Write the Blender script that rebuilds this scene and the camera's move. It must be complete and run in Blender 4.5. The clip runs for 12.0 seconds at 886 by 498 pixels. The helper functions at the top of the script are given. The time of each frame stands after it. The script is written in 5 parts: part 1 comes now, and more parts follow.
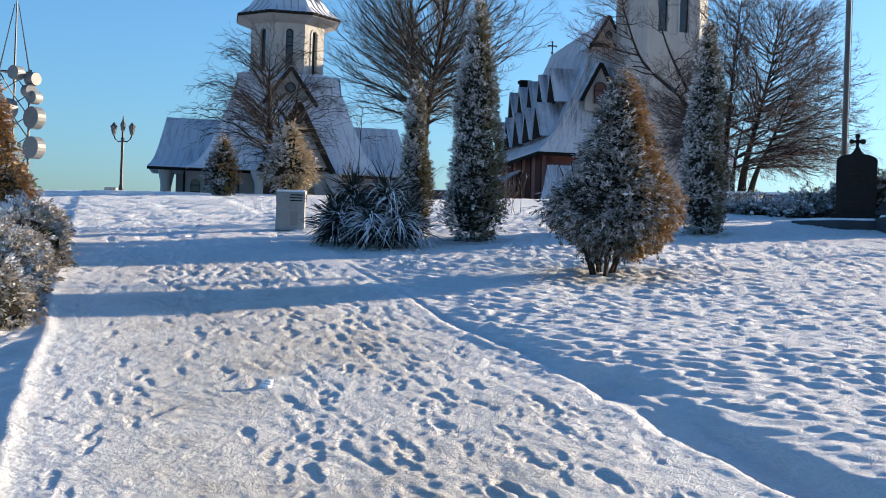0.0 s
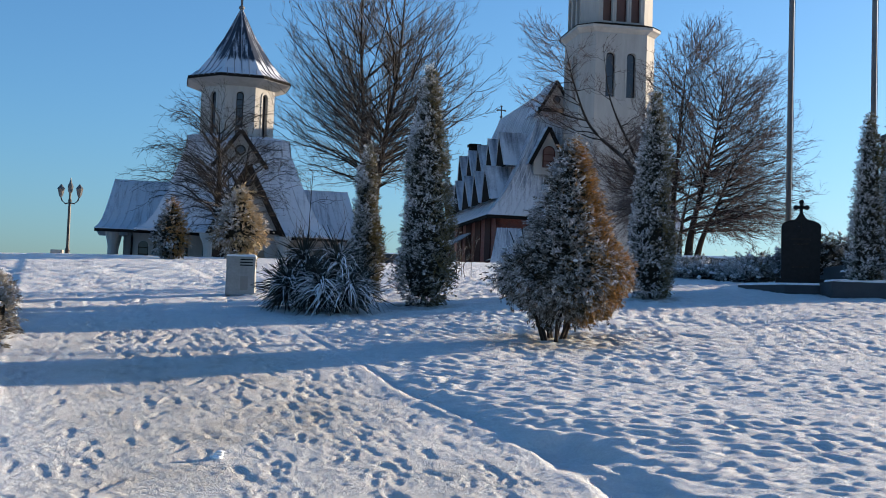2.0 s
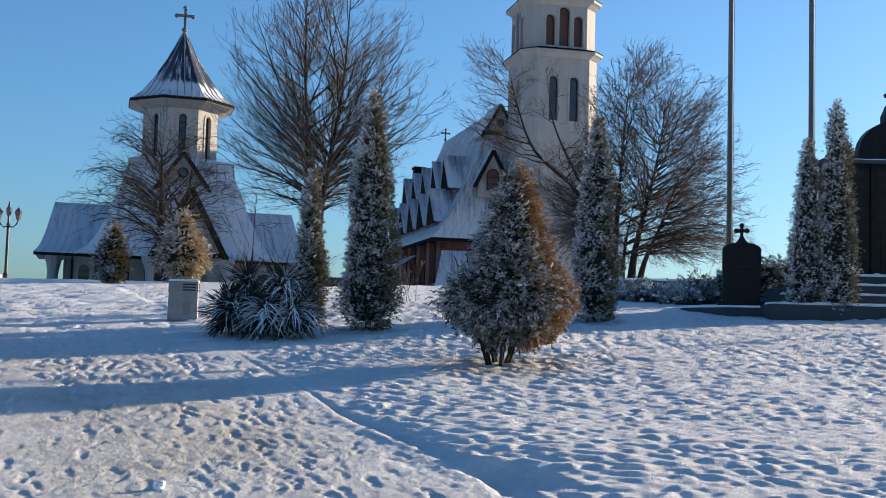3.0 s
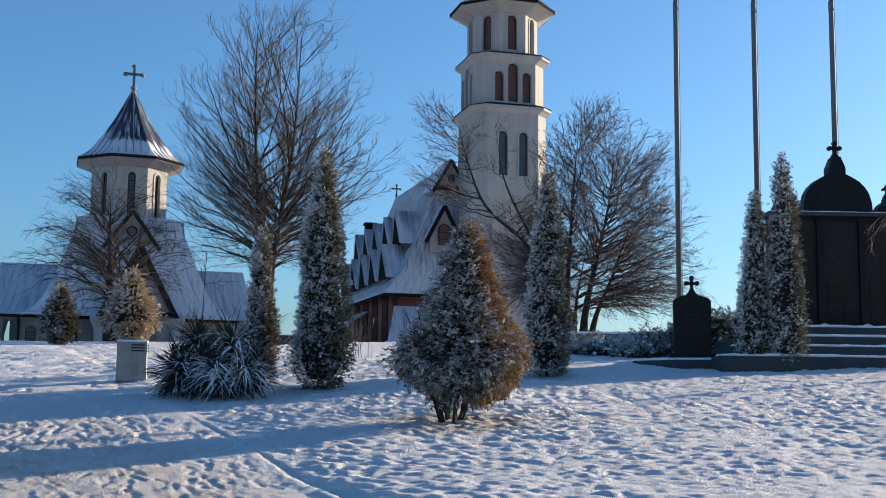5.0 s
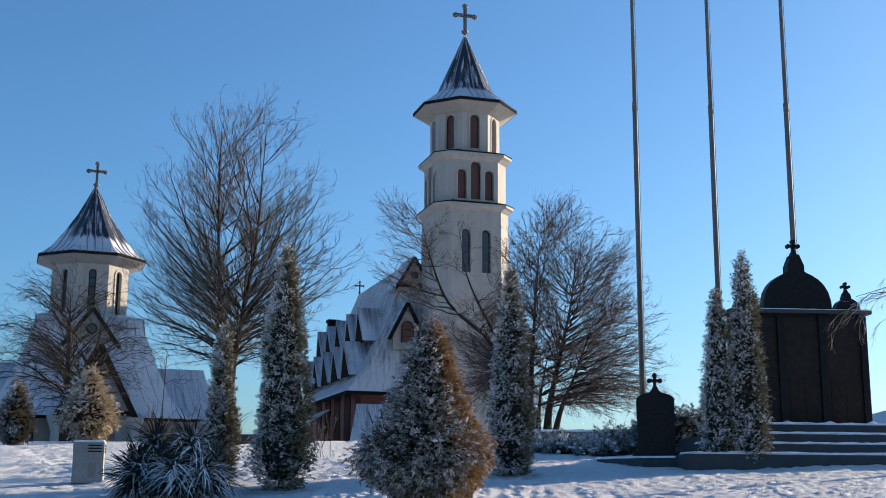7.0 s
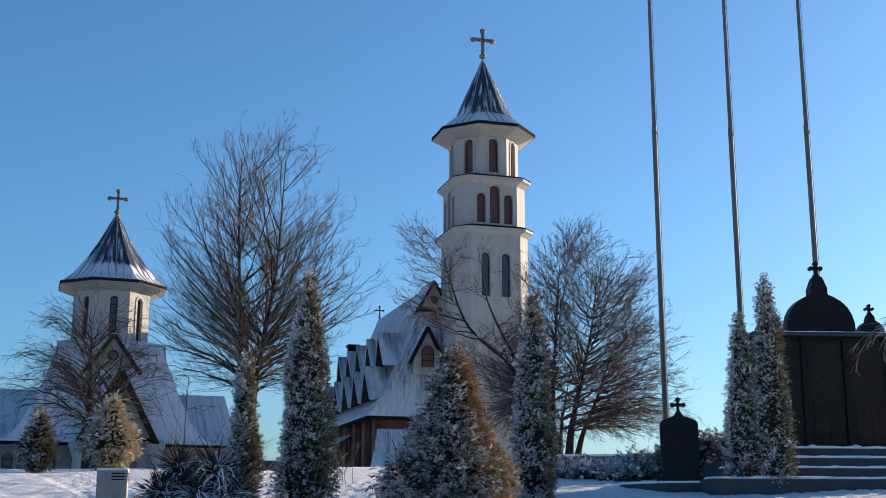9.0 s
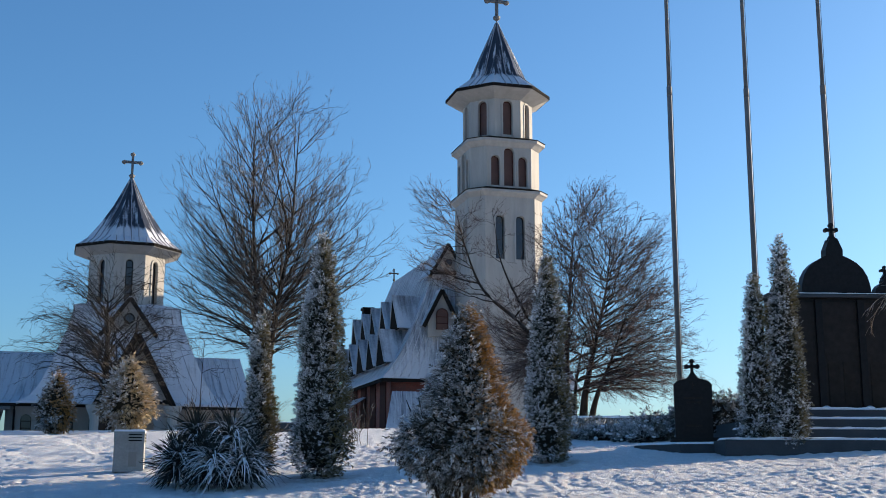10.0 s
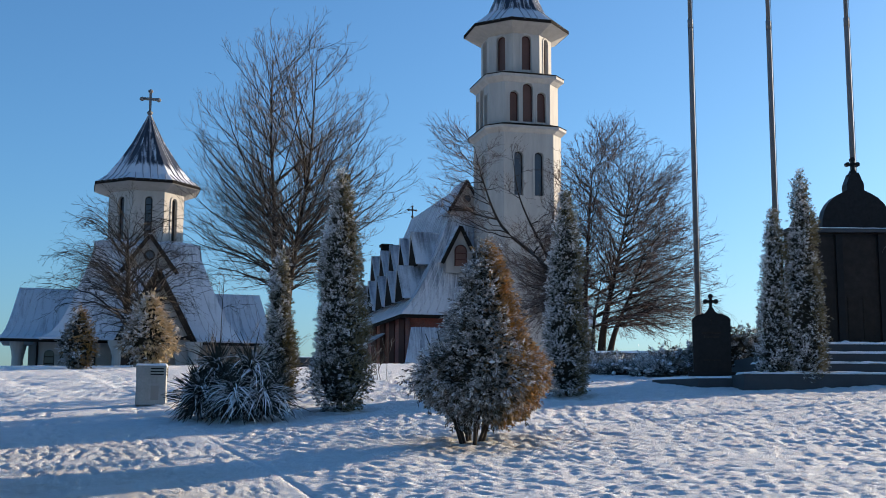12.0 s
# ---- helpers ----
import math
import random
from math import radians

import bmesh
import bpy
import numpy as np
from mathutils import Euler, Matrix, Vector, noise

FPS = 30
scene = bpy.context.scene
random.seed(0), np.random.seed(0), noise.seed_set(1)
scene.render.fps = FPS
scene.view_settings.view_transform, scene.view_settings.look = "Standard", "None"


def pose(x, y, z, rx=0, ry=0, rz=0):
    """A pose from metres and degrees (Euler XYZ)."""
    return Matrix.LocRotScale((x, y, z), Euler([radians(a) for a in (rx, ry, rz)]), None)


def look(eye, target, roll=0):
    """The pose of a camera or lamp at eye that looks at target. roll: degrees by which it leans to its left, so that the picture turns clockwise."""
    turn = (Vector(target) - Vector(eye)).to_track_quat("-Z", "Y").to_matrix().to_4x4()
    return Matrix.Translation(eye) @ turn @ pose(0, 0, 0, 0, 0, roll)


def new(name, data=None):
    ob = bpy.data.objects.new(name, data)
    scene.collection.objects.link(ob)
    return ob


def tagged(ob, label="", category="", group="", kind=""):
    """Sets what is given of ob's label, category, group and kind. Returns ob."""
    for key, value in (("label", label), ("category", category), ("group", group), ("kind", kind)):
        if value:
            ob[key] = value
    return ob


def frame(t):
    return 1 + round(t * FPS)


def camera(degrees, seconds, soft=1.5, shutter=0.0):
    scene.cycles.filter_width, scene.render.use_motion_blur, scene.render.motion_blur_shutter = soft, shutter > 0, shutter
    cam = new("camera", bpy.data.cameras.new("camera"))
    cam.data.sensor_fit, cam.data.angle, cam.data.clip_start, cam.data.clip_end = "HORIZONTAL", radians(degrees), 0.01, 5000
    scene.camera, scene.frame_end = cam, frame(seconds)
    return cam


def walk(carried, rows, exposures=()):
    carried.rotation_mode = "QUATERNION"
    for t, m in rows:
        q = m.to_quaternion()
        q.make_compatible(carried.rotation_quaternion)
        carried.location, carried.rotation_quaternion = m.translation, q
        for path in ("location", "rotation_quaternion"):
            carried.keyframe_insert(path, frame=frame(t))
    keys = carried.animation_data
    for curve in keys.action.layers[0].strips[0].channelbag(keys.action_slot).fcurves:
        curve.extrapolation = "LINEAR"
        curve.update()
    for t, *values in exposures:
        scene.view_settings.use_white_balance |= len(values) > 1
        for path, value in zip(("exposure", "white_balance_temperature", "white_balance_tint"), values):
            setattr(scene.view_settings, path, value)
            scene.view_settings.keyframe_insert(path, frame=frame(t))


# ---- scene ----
cam = camera(40.464, 12.0, soft=0.95)


def carried(x, y, z, yaw, pitch, roll):
    """Eye in metres; yaw to the left of +y, pitch up and roll in degrees."""
    a, b = radians(yaw), radians(pitch)
    eye = Vector((x, y, z))
    return look(eye, eye + Vector((-math.sin(a) * math.cos(b), math.cos(a) * math.cos(b), math.sin(b))), roll)


PATH = [
    (0.0, carried(0.020, 0.014, 1.523, 8.819, 0.187, 1.964)),
    (0.5, carried(0.010, -0.024, 1.528, 9.235, 1.057, 2.099)),
    (1.0, carried(0.006, -0.025, 1.546, 9.007, 1.909, 2.115)),
    (1.5, carried(0.002, -0.026, 1.558, 8.017, 2.633, 2.027)),
    (2.0, carried(0.002, -0.026, 1.567, 6.515, 3.215, 1.917)),
    (2.5, carried(-0.000, -0.021, 1.575, 5.120, 3.711, 1.819)),
    (3.0, carried(0.002, -0.017, 1.593, 3.909, 4.360, 1.598)),
    (5.0, carried(0.010, 0.004, 1.615, 1.669, 7.025, 0.654)),
    (5.5, carried(0.011, 0.003, 1.616, 0.998, 7.694, 0.661)),
    (6.0, carried(0.009, 0.007, 1.619, 0.329, 8.802, 0.606)),
    (6.5, carried(0.017, 0.008, 1.627, 0.003, 10.069, 0.506)),
    (7.0, carried(0.013, 0.006, 1.629, -0.065, 11.650, 0.361)),
    (7.2, carried(0.013, 0.003, 1.625, -0.023, 12.077, 0.318)),
    (9.0, carried(-0.022, 0.001, 1.656, 0.867, 12.780, 0.094)),
    (9.5, carried(-0.017, 0.005, 1.652, 1.250, 11.848, 0.070)),
    (10.0, carried(-0.017, 0.005, 1.643, 1.558, 11.017, 0.102)),
    (10.5, carried(-0.019, 0.016, 1.637, 1.834, 10.106, 0.111)),
    (11.0, carried(-0.019, 0.024, 1.630, 2.042, 9.293, 0.115)),
    (11.5, carried(-0.023, 0.023, 1.625, 2.207, 8.550, 0.170)),
    (12.0, carried(-0.021, 0.017, 1.616, 2.440, 8.008, 0.148)),
]
walk(cam, PATH, [(0.0, 1.36), (0.5, 1.13), (0.8, 1.08), (12.0, 1.08)])

# ---- light ----
SUN_TO = Vector((0.839, 0.545, 0.0)).normalized()
SUN_EL = radians(12.5)
world = bpy.data.worlds.new("winter_sky")
scene.world = world
world.use_nodes = True
wn = world.node_tree.nodes
sky = wn.new("ShaderNodeTexSky")
sky.sky_type = 'NISHITA'
sky.sun_disc = False
sky.sun_elevation = SUN_EL
sky.sun_rotation = math.atan2(SUN_TO.x, SUN_TO.y)
sky.air_density, sky.dust_density, sky.ozone_density = 1.0, 1.2, 6.0
wn["Background"].inputs["Strength"].default_value = 0.107
tint = wn.new("ShaderNodeMix")
tint.data_type, tint.blend_type = 'RGBA', 'MULTIPLY'
tint.inputs["Factor"].default_value = 1.0
tint.inputs[7].default_value = (0.93, 0.99, 0.94, 1.0)
world.node_tree.links.new(sky.outputs[0], tint.inputs[6])
world.node_tree.links.new(tint.outputs[2], wn["Background"].inputs["Color"])
sun_data = bpy.data.lights.new("sun", 'SUN')
sun_data.energy, sun_data.angle, sun_data.color = 5.0, radians(0.5), (1.0, 0.82, 0.60)
sun = new("sun", sun_data)
sun.matrix_world = look(Vector((0, 0, 0)), -(SUN_TO * math.cos(SUN_EL) + Vector((0, 0, math.sin(SUN_EL)))))
sun.location = SUN_TO * 60 + Vector((0, 0, 30))

# ---- materials ----
class Nodes:
    """Short wiring for one material."""

    def __init__(self, name, rough=0.6, metal=0.0):
        self.mat = bpy.data.materials.new(name)
        self.mat.use_nodes = True
        self.t = self.mat.node_tree
        self.b = self.t.nodes["Principled BSDF"]
        self.b.inputs["Roughness"].default_value = rough
        self.b.inputs["Metallic"].default_value = metal

    def put(self, sock, v):
        if isinstance(v, bpy.types.NodeSocket):
            self.t.links.new(v, sock)
        else:
            sock.default_value = v

    def coord(self, kind="Object", scale=(1, 1, 1)):
        n = self.t.nodes.new("ShaderNodeTexCoord")
        m = self.t.nodes.new("ShaderNodeMapping")
        self.t.links.new(n.outputs[kind], m.inputs[0])
        m.inputs["Scale"].default_value = scale
        return m.outputs[0]

    def attr(self, name, scale=(1, 1, 1)):
        n = self.t.nodes.new("ShaderNodeAttribute")
        n.attribute_name = name
        m = self.t.nodes.new("ShaderNodeMapping")
        self.t.links.new(n.outputs["Vector"], m.inputs[0])
        m.inputs["Scale"].default_value = scale
        return m.outputs[0]

    def attr_fac(self, name):
        n = self.t.nodes.new("ShaderNodeAttribute")
        n.attribute_name = name
        return n.outputs["Fac"]

    def noise(self, vec, scale, detail=4, rough=0.6):
        n = self.t.nodes.new("ShaderNodeTexNoise")
        self.t.links.new(vec, n.inputs["Vector"])
        n.inputs["Scale"].default_value, n.inputs["Detail"].default_value, n.inputs["Roughness"].default_value = scale, detail, rough
        return n.outputs["Fac"]

    def ramp(self, v, lo, hi, a=0.0, b=1.0):
        n = self.t.nodes.new("ShaderNodeMapRange")
        self.put(n.inputs[0], v)
        n.inputs[1].default_value, n.inputs[2].default_value, n.inputs[3].default_value, n.inputs[4].default_value = lo, hi, a, b
        return n.outputs[0]

    def math(self, op, a, b=0.0, c=0.0):
        n = self.t.nodes.new("ShaderNodeMath")
        n.operation = op
        for k, v in enumerate((a, b, c)):
            self.put(n.inputs[k], v)
        return n.outputs[0]

    def mix(self, f, a, b):
        n = self.t.nodes.new("ShaderNodeMix")
        n.data_type = 'RGBA'
        self.put(n.inputs["Factor"], f)
        for key, v in ((6, a), (7, b)):
            self.put(n.inputs[key], v if isinstance(v, bpy.types.NodeSocket) else (*v, 1.0))
        return n.outputs[2]

    def geo(self, name):
        return self.t.nodes.new("ShaderNodeNewGeometry").outputs[name]

    def rand(self):
        return self.t.nodes.new("ShaderNodeObjectInfo").outputs["Random"]

    def axis(self, vec, k):
        n = self.t.nodes.new("ShaderNodeSeparateXYZ")
        self.t.links.new(vec, n.inputs[0])
        return n.outputs[k]

    def color(self, v):
        self.put(self.b.inputs["Base Color"], v if isinstance(v, bpy.types.NodeSocket) else (*v, 1.0))
        return self

    def set(self, name, v):
        self.put(self.b.inputs[name], v)
        return self

    def bump(self, v, strength, dist):
        n = self.t.nodes.new("ShaderNodeBump")
        n.inputs["Strength"].default_value, n.inputs["Distance"].default_value = strength, dist
        self.put(n.inputs["Height"], v)
        self.t.links.new(n.outputs[0], self.b.inputs["Normal"])
        return self


def plain(name, col, rough=0.6, metal=0.0, scale=6.0, vary=0.25, bump=0.2, dist=0.01, spec=0.5):
    """A surface with broad and fine variation of one colour."""
    n = Nodes(name, rough, metal)
    v = n.coord()
    broad, fine = n.noise(v, scale * 0.25, 3), n.noise(v, scale * 3, 5)
    f = n.math('ADD', n.math('MULTIPLY', broad, 0.6), n.math('MULTIPLY', fine, 0.4))
    n.color(n.mix(n.ramp(f, 0.3, 0.7), [c * (1 - vary) for c in col], [min(1, c * (1 + vary)) for c in col]))
    n.bump(fine, bump, dist)
    n.set("Specular IOR Level", spec)
    return n.mat


def ground_snow():
    n = Nodes("ground_snow", 0.65)
    pos = n.geo("Position")
    x, y = n.axis(pos, 0), n.axis(pos, 1)
    across = n.math('ADD', n.math('MULTIPLY', x, 0.907), n.math('MULTIPLY', y, 0.42))
    on_path = n.math('MULTIPLY', n.ramp(across, -0.2, 0.5), n.ramp(across, 2.9, 2.0))
    on_path = n.math('MULTIPLY', on_path, n.ramp(y, 16.0, 11.0))
    big, mid, fine = n.noise(pos, 0.7, 4), n.noise(pos, 5.0, 5, 0.7), n.noise(pos, 45.0, 4, 0.7)
    grit = n.noise(pos, 130.0, 3, 0.8)
    grain = n.noise(pos, 24.0, 3, 0.6)
    wave = n.noise(n.coord("Object", (0.7, 1, 1)), 9.0, 2, 0.5)
    worn = n.math('MULTIPLY', n.ramp(big, 0.42, 0.62, 0.12, 1.0), n.ramp(mid, 0.36, 0.64, 0.15, 1.0))
    worn = n.math('MULTIPLY', worn, n.ramp(grit, 0.3, 0.65, 0.35, 1.0))
    worn = n.math('MULTIPLY', worn, on_path)
    under = n.math('MULTIPLY', n.attr_fac("bare"), n.ramp(mid, 0.35, 0.6))
    dirt = n.math('MINIMUM', n.math('ADD', n.math('MULTIPLY', worn, 0.8), under), 1.0)
    base = n.mix(n.ramp(n.math('ADD', mid, fine), 0.7, 1.3), (0.64, 0.65, 0.67), (0.84, 0.84, 0.85))
    trod = n.mix(mid, (0.58, 0.565, 0.535), (0.82, 0.80, 0.77))
    base = n.mix(n.math('MULTIPLY', on_path, n.ramp(big, 0.3, 0.6, 0.55, 1.0)), base, trod)
    n.color(n.mix(dirt, base, n.mix(fine, (0.16, 0.12, 0.08), (0.34, 0.27, 0.18))))
    h = n.math('ADD', n.math('ADD', n.math('ADD', n.math('MULTIPLY', mid, 0.20), n.math('MULTIPLY', wave, n.ramp(on_path, 0, 1, 0.75, 0.1))), n.math('MULTIPLY', grain, 0.55)), n.math('ADD', n.math('MULTIPLY', fine, 0.62), n.math('MULTIPLY', grit, 0.30)))
    n.bump(h, 1.0, 0.045)
    n.set("Subsurface Weight", 0.22).set("Subsurface Radius", (0.045, 0.035, 0.03)).set("Subsurface Scale", 1.0)
    return n.mat


def lump_snow():
    n = Nodes("lump_snow", 0.6)
    v = n.coord()
    a = n.noise(v, 40, 4)
    n.color(n.mix(a, (0.74, 0.77, 0.83), (0.90, 0.91, 0.93)))
    n.bump(a, 0.5, 0.01)
    return n.mat


def roof_metal(name, lo, hi, tint=(0.035, 0.037, 0.045), skirt=(0.0, 1.6, 0.12)):
    """Dark standing-seam sheet with snow that has slid off in streaks down the slope; lo and hi set how much is left."""
    n = Nodes(name, 0.45)
    v = n.attr("st")
    along = n.axis(v, 1)
    streak = n.noise(n.attr("st", (3.2, 0.30, 1)), 1.0, 4, 0.6)
    broad = n.noise(n.attr("st", (0.5, 0.5, 1)), 1.0, 3)
    fine = n.noise(v, 9.0, 5, 0.7)
    f = n.math('ADD', n.math('MULTIPLY', streak, 0.6), n.math('ADD', n.math('MULTIPLY', broad, 0.3), n.math('MULTIPLY', fine, 0.15)))
    f = n.math('ADD', f, n.ramp(along, skirt[0], skirt[1], skirt[2], 0.0))
    snowy = n.ramp(f, lo, hi)
    metal = n.mix(fine, tint, [c * 2.2 for c in tint])
    n.color(n.mix(snowy, metal, n.mix(fine, (0.44, 0.46, 0.51), (0.62, 0.64, 0.68))))
    n.set("Metallic", n.math('MULTIPLY', n.math('SUBTRACT', 1.0, snowy), 0.7))
    n.set("Roughness", n.ramp(snowy, 0, 1, 0.38, 0.7))
    n.bump(n.math('ADD', snowy, n.math('MULTIPLY', fine, 0.2)), 0.6, 0.04)
    return n.mat


def plaster(name, col):
    n = Nodes(name, 0.85)
    v = n.coord()
    stain = n.noise(n.coord("Object", (1.6, 1.6, 0.25)), 1.2, 5, 0.65)
    fine = n.noise(v, 18, 5)
    c = n.mix(n.ramp(stain, 0.35, 0.75), col, [k * 0.72 for k in col])
    n.color(n.mix(n.math('MULTIPLY', fine, 0.3), c, [min(1, k * 1.1) for k in col]))
    n.bump(fine, 0.25, 0.01)
    return n.mat


def brick_wall():
    n = Nodes("brick_wall", 0.85)
    v = n.attr("st")
    br = n.t.nodes.new("ShaderNodeTexBrick")
    n.t.links.new(v, br.inputs["Vector"])
    br.inputs["Color1"].default_value, br.inputs["Color2"].default_value = (0.26, 0.065, 0.042, 1), (0.17, 0.048, 0.034, 1)
    br.inputs["Mortar"].default_value = (0.20, 0.14, 0.12, 1)
    br.inputs["Scale"].default_value, br.inputs["Mortar Size"].default_value = 4.0, 0.012
    f = n.noise(n.coord(), 2.5, 5)
    n.color(n.mix(n.ramp(f, 0.45, 0.8, 0, 0.35), br.outputs["Color"], (0.12, 0.06, 0.05)))
    n.bump(br.outputs["Fac"], -0.4, 0.01)
    return n.mat


def bark(name, dark, pale, frost=0.0):
    n = Nodes(name, 0.9)
    v = n.coord("Object", (1, 1, 0.2))
    a, b = n.noise(v, 14, 5, 0.7), n.noise(v, 2.0, 3)
    c = n.mix(n.ramp(a, 0.3, 0.7), dark, pale)
    up = n.axis(n.geo("Normal"), 2)
    fr = n.math('MULTIPLY', n.ramp(up, 0.1, 0.8), n.ramp(b, 0.35, 0.55, 0, frost))
    n.color(n.mix(fr, c, (0.75, 0.77, 0.82)))
    n.bump(a, 0.7, 0.02)
    n.set("Specular IOR Level", 0.1)
    return n.mat


def leaf(name, dark, mid, warm, frost):
    """Thuja sprays: green inside, hoar frost on most; the sunny side is thawed, its tan also painted-in sunlight."""
    n = Nodes(name, 0.75)
    r = n.geo("Random Per Island")
    c = n.mix(n.ramp(r, 0.0, 1.0), dark, mid)
    thaw_lit = n.attr_fac("thaw_lit")
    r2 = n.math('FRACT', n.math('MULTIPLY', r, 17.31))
    c = n.mix(n.math('MULTIPLY', thaw_lit, n.ramp(r2, 0.1, 0.8, 0.35, 1.0)), c, warm)
    v = n.coord()
    pat = n.math('ADD', n.math('MULTIPLY', n.noise(v, 7, 4, 0.65), 0.55), n.math('MULTIPLY', n.noise(v, 55, 3, 0.7), 0.45))
    ice = n.math('MULTIPLY', n.attr_fac("tip"), n.ramp(n.math('FRACT', n.math('MULTIPLY', r, 7.77)), 0.0, 1.0, 0.5 * frost, 1.4 * frost))
    ice = n.math('MULTIPLY', ice, n.ramp(pat, 0.30, 0.60, 0.55, 1.2))
    ice = n.math('MULTIPLY', ice, n.ramp(thaw_lit, 0.2, 0.9, 1.0, 0.15))
    ice = n.math('MAXIMUM', n.math('MINIMUM', ice, 1.0), 0.0)
    n.color(n.mix(ice, c, (0.76, 0.78, 0.82)))
    n.set("Specular IOR Level", 0.15)
    return n.mat


M_GROUND = ground_snow()
M_SNOW = lump_snow()
M_ROOF = roof_metal("roof_tower", 0.53, 0.62, skirt=(1.3, 1.9, 0.17))
M_ROOF_SNOWY = roof_metal("roof_snowy", 0.28, 0.52, (0.05, 0.055, 0.07))
M_ROOF_BRICK = roof_metal("roof_grey", 0.36, 0.60, (0.05, 0.055, 0.07))
M_ROOF_DORMER = roof_metal("roof_dormer", 0.36, 0.62)
M_SEAM = plain("seam_frost", (0.26, 0.27, 0.30), 0.6, 0.0, scale=3, vary=0.75)
M_PLASTER = plaster("plaster_white", (0.35, 0.335, 0.315))
M_PLASTER_DIM = plaster("plaster_grey", (0.29, 0.28, 0.265))
M_TRIM = plain("dark_trim", (0.016, 0.014, 0.013), 0.9, spec=0.02)
M_BRICK = brick_wall()
M_WOODRED = plain("red_brown_wood", (0.055, 0.021, 0.017), 0.8, scale=12, spec=0.1)
M_GLASS = plain("dark_glass", (0.05, 0.06, 0.075), 0.08, 0.0, vary=0.1, bump=0.02)
M_LOUVRE = plain("brown_louvre", (0.09, 0.04, 0.03), 0.6)
M_STEEL = plain("pale_steel", (0.12, 0.12, 0.122), 0.7, 0.15, bump=0.05)
M_IRON = plain("black_iron", (0.03, 0.03, 0.032), 0.5, 0.3)
M_GRANITE = plain("black_granite", (0.011, 0.010, 0.011), 0.4, scale=60, vary=0.5, bump=0.03, spec=0.15)
M_PANEL = plain("brown_granite", (0.020, 0.015, 0.013), 0.4, scale=30, vary=0.5, bump=0.05, spec=0.15)
M_STONE = plain("grey_stone", (0.036, 0.040, 0.046), 0.75, scale=10)
M_BOX = plain("weathered_concrete", (0.30, 0.30, 0.29), 0.85, scale=10)
M_DISH = plain("dish_grey", (0.13, 0.137, 0.14), 0.5, scale=2, bump=0.03)
M_BARK = bark("bark", (0.018, 0.014, 0.012), (0.048, 0.038, 0.032), 0.15)
M_TWIG = bark("twigs", (0.034, 0.030, 0.028), (0.085, 0.075, 0.068), 0.3)
M_TWIG_DARK = bark("dark_twigs", (0.011, 0.0095, 0.009), (0.030, 0.026, 0.024), 0.1)
M_TWIG_RUSSET = bark("russet_twigs", (0.055, 0.039, 0.036), (0.12, 0.085, 0.078), 0.2)
M_STALK = bark("dry_stalks", (0.06, 0.042, 0.03), (0.16, 0.12, 0.085), 0.4)
M_TWIG_FROST = bark("frosted_twigs", (0.16, 0.12, 0.09), (0.40, 0.34, 0.28), 1.0)
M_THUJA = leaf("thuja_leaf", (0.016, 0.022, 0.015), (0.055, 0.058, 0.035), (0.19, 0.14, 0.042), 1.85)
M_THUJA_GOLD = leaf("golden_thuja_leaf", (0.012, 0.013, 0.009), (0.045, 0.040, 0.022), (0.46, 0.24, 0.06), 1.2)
M_GOLD = leaf("gold_leaf", (0.10, 0.075, 0.045), (0.26, 0.19, 0.11), (0.54, 0.41, 0.23), 1.3)
M_INNER = plain("shaded_core", (0.026, 0.024, 0.019), 0.95, scale=30, vary=0.6, bump=1.0, dist=0.03, spec=0.02)
M_YUCCA = leaf("yucca_leaf", (0.008, 0.012, 0.010), (0.028, 0.032, 0.024), (0.10, 0.09, 0.04), 1.1)
M_JUNIPER = leaf("juniper_leaf", (0.018, 0.022, 0.02), (0.05, 0.055, 0.045), (0.10, 0.08, 0.04), 1.1)
M_HEDGE = leaf("hedge_leaf", (0.045, 0.04, 0.03), (0.11, 0.095, 0.07), (0.46, 0.38, 0.28), 1.9)
M_LANTERN = plain("lantern_glass", (0.10, 0.10, 0.10), 0.25, 0.0, scale=8, bump=0.02)
M_PLAQUE = plain("worn_plaque", (0.023, 0.018, 0.015), 0.5, scale=30, vary=0.4, spec=0.1)

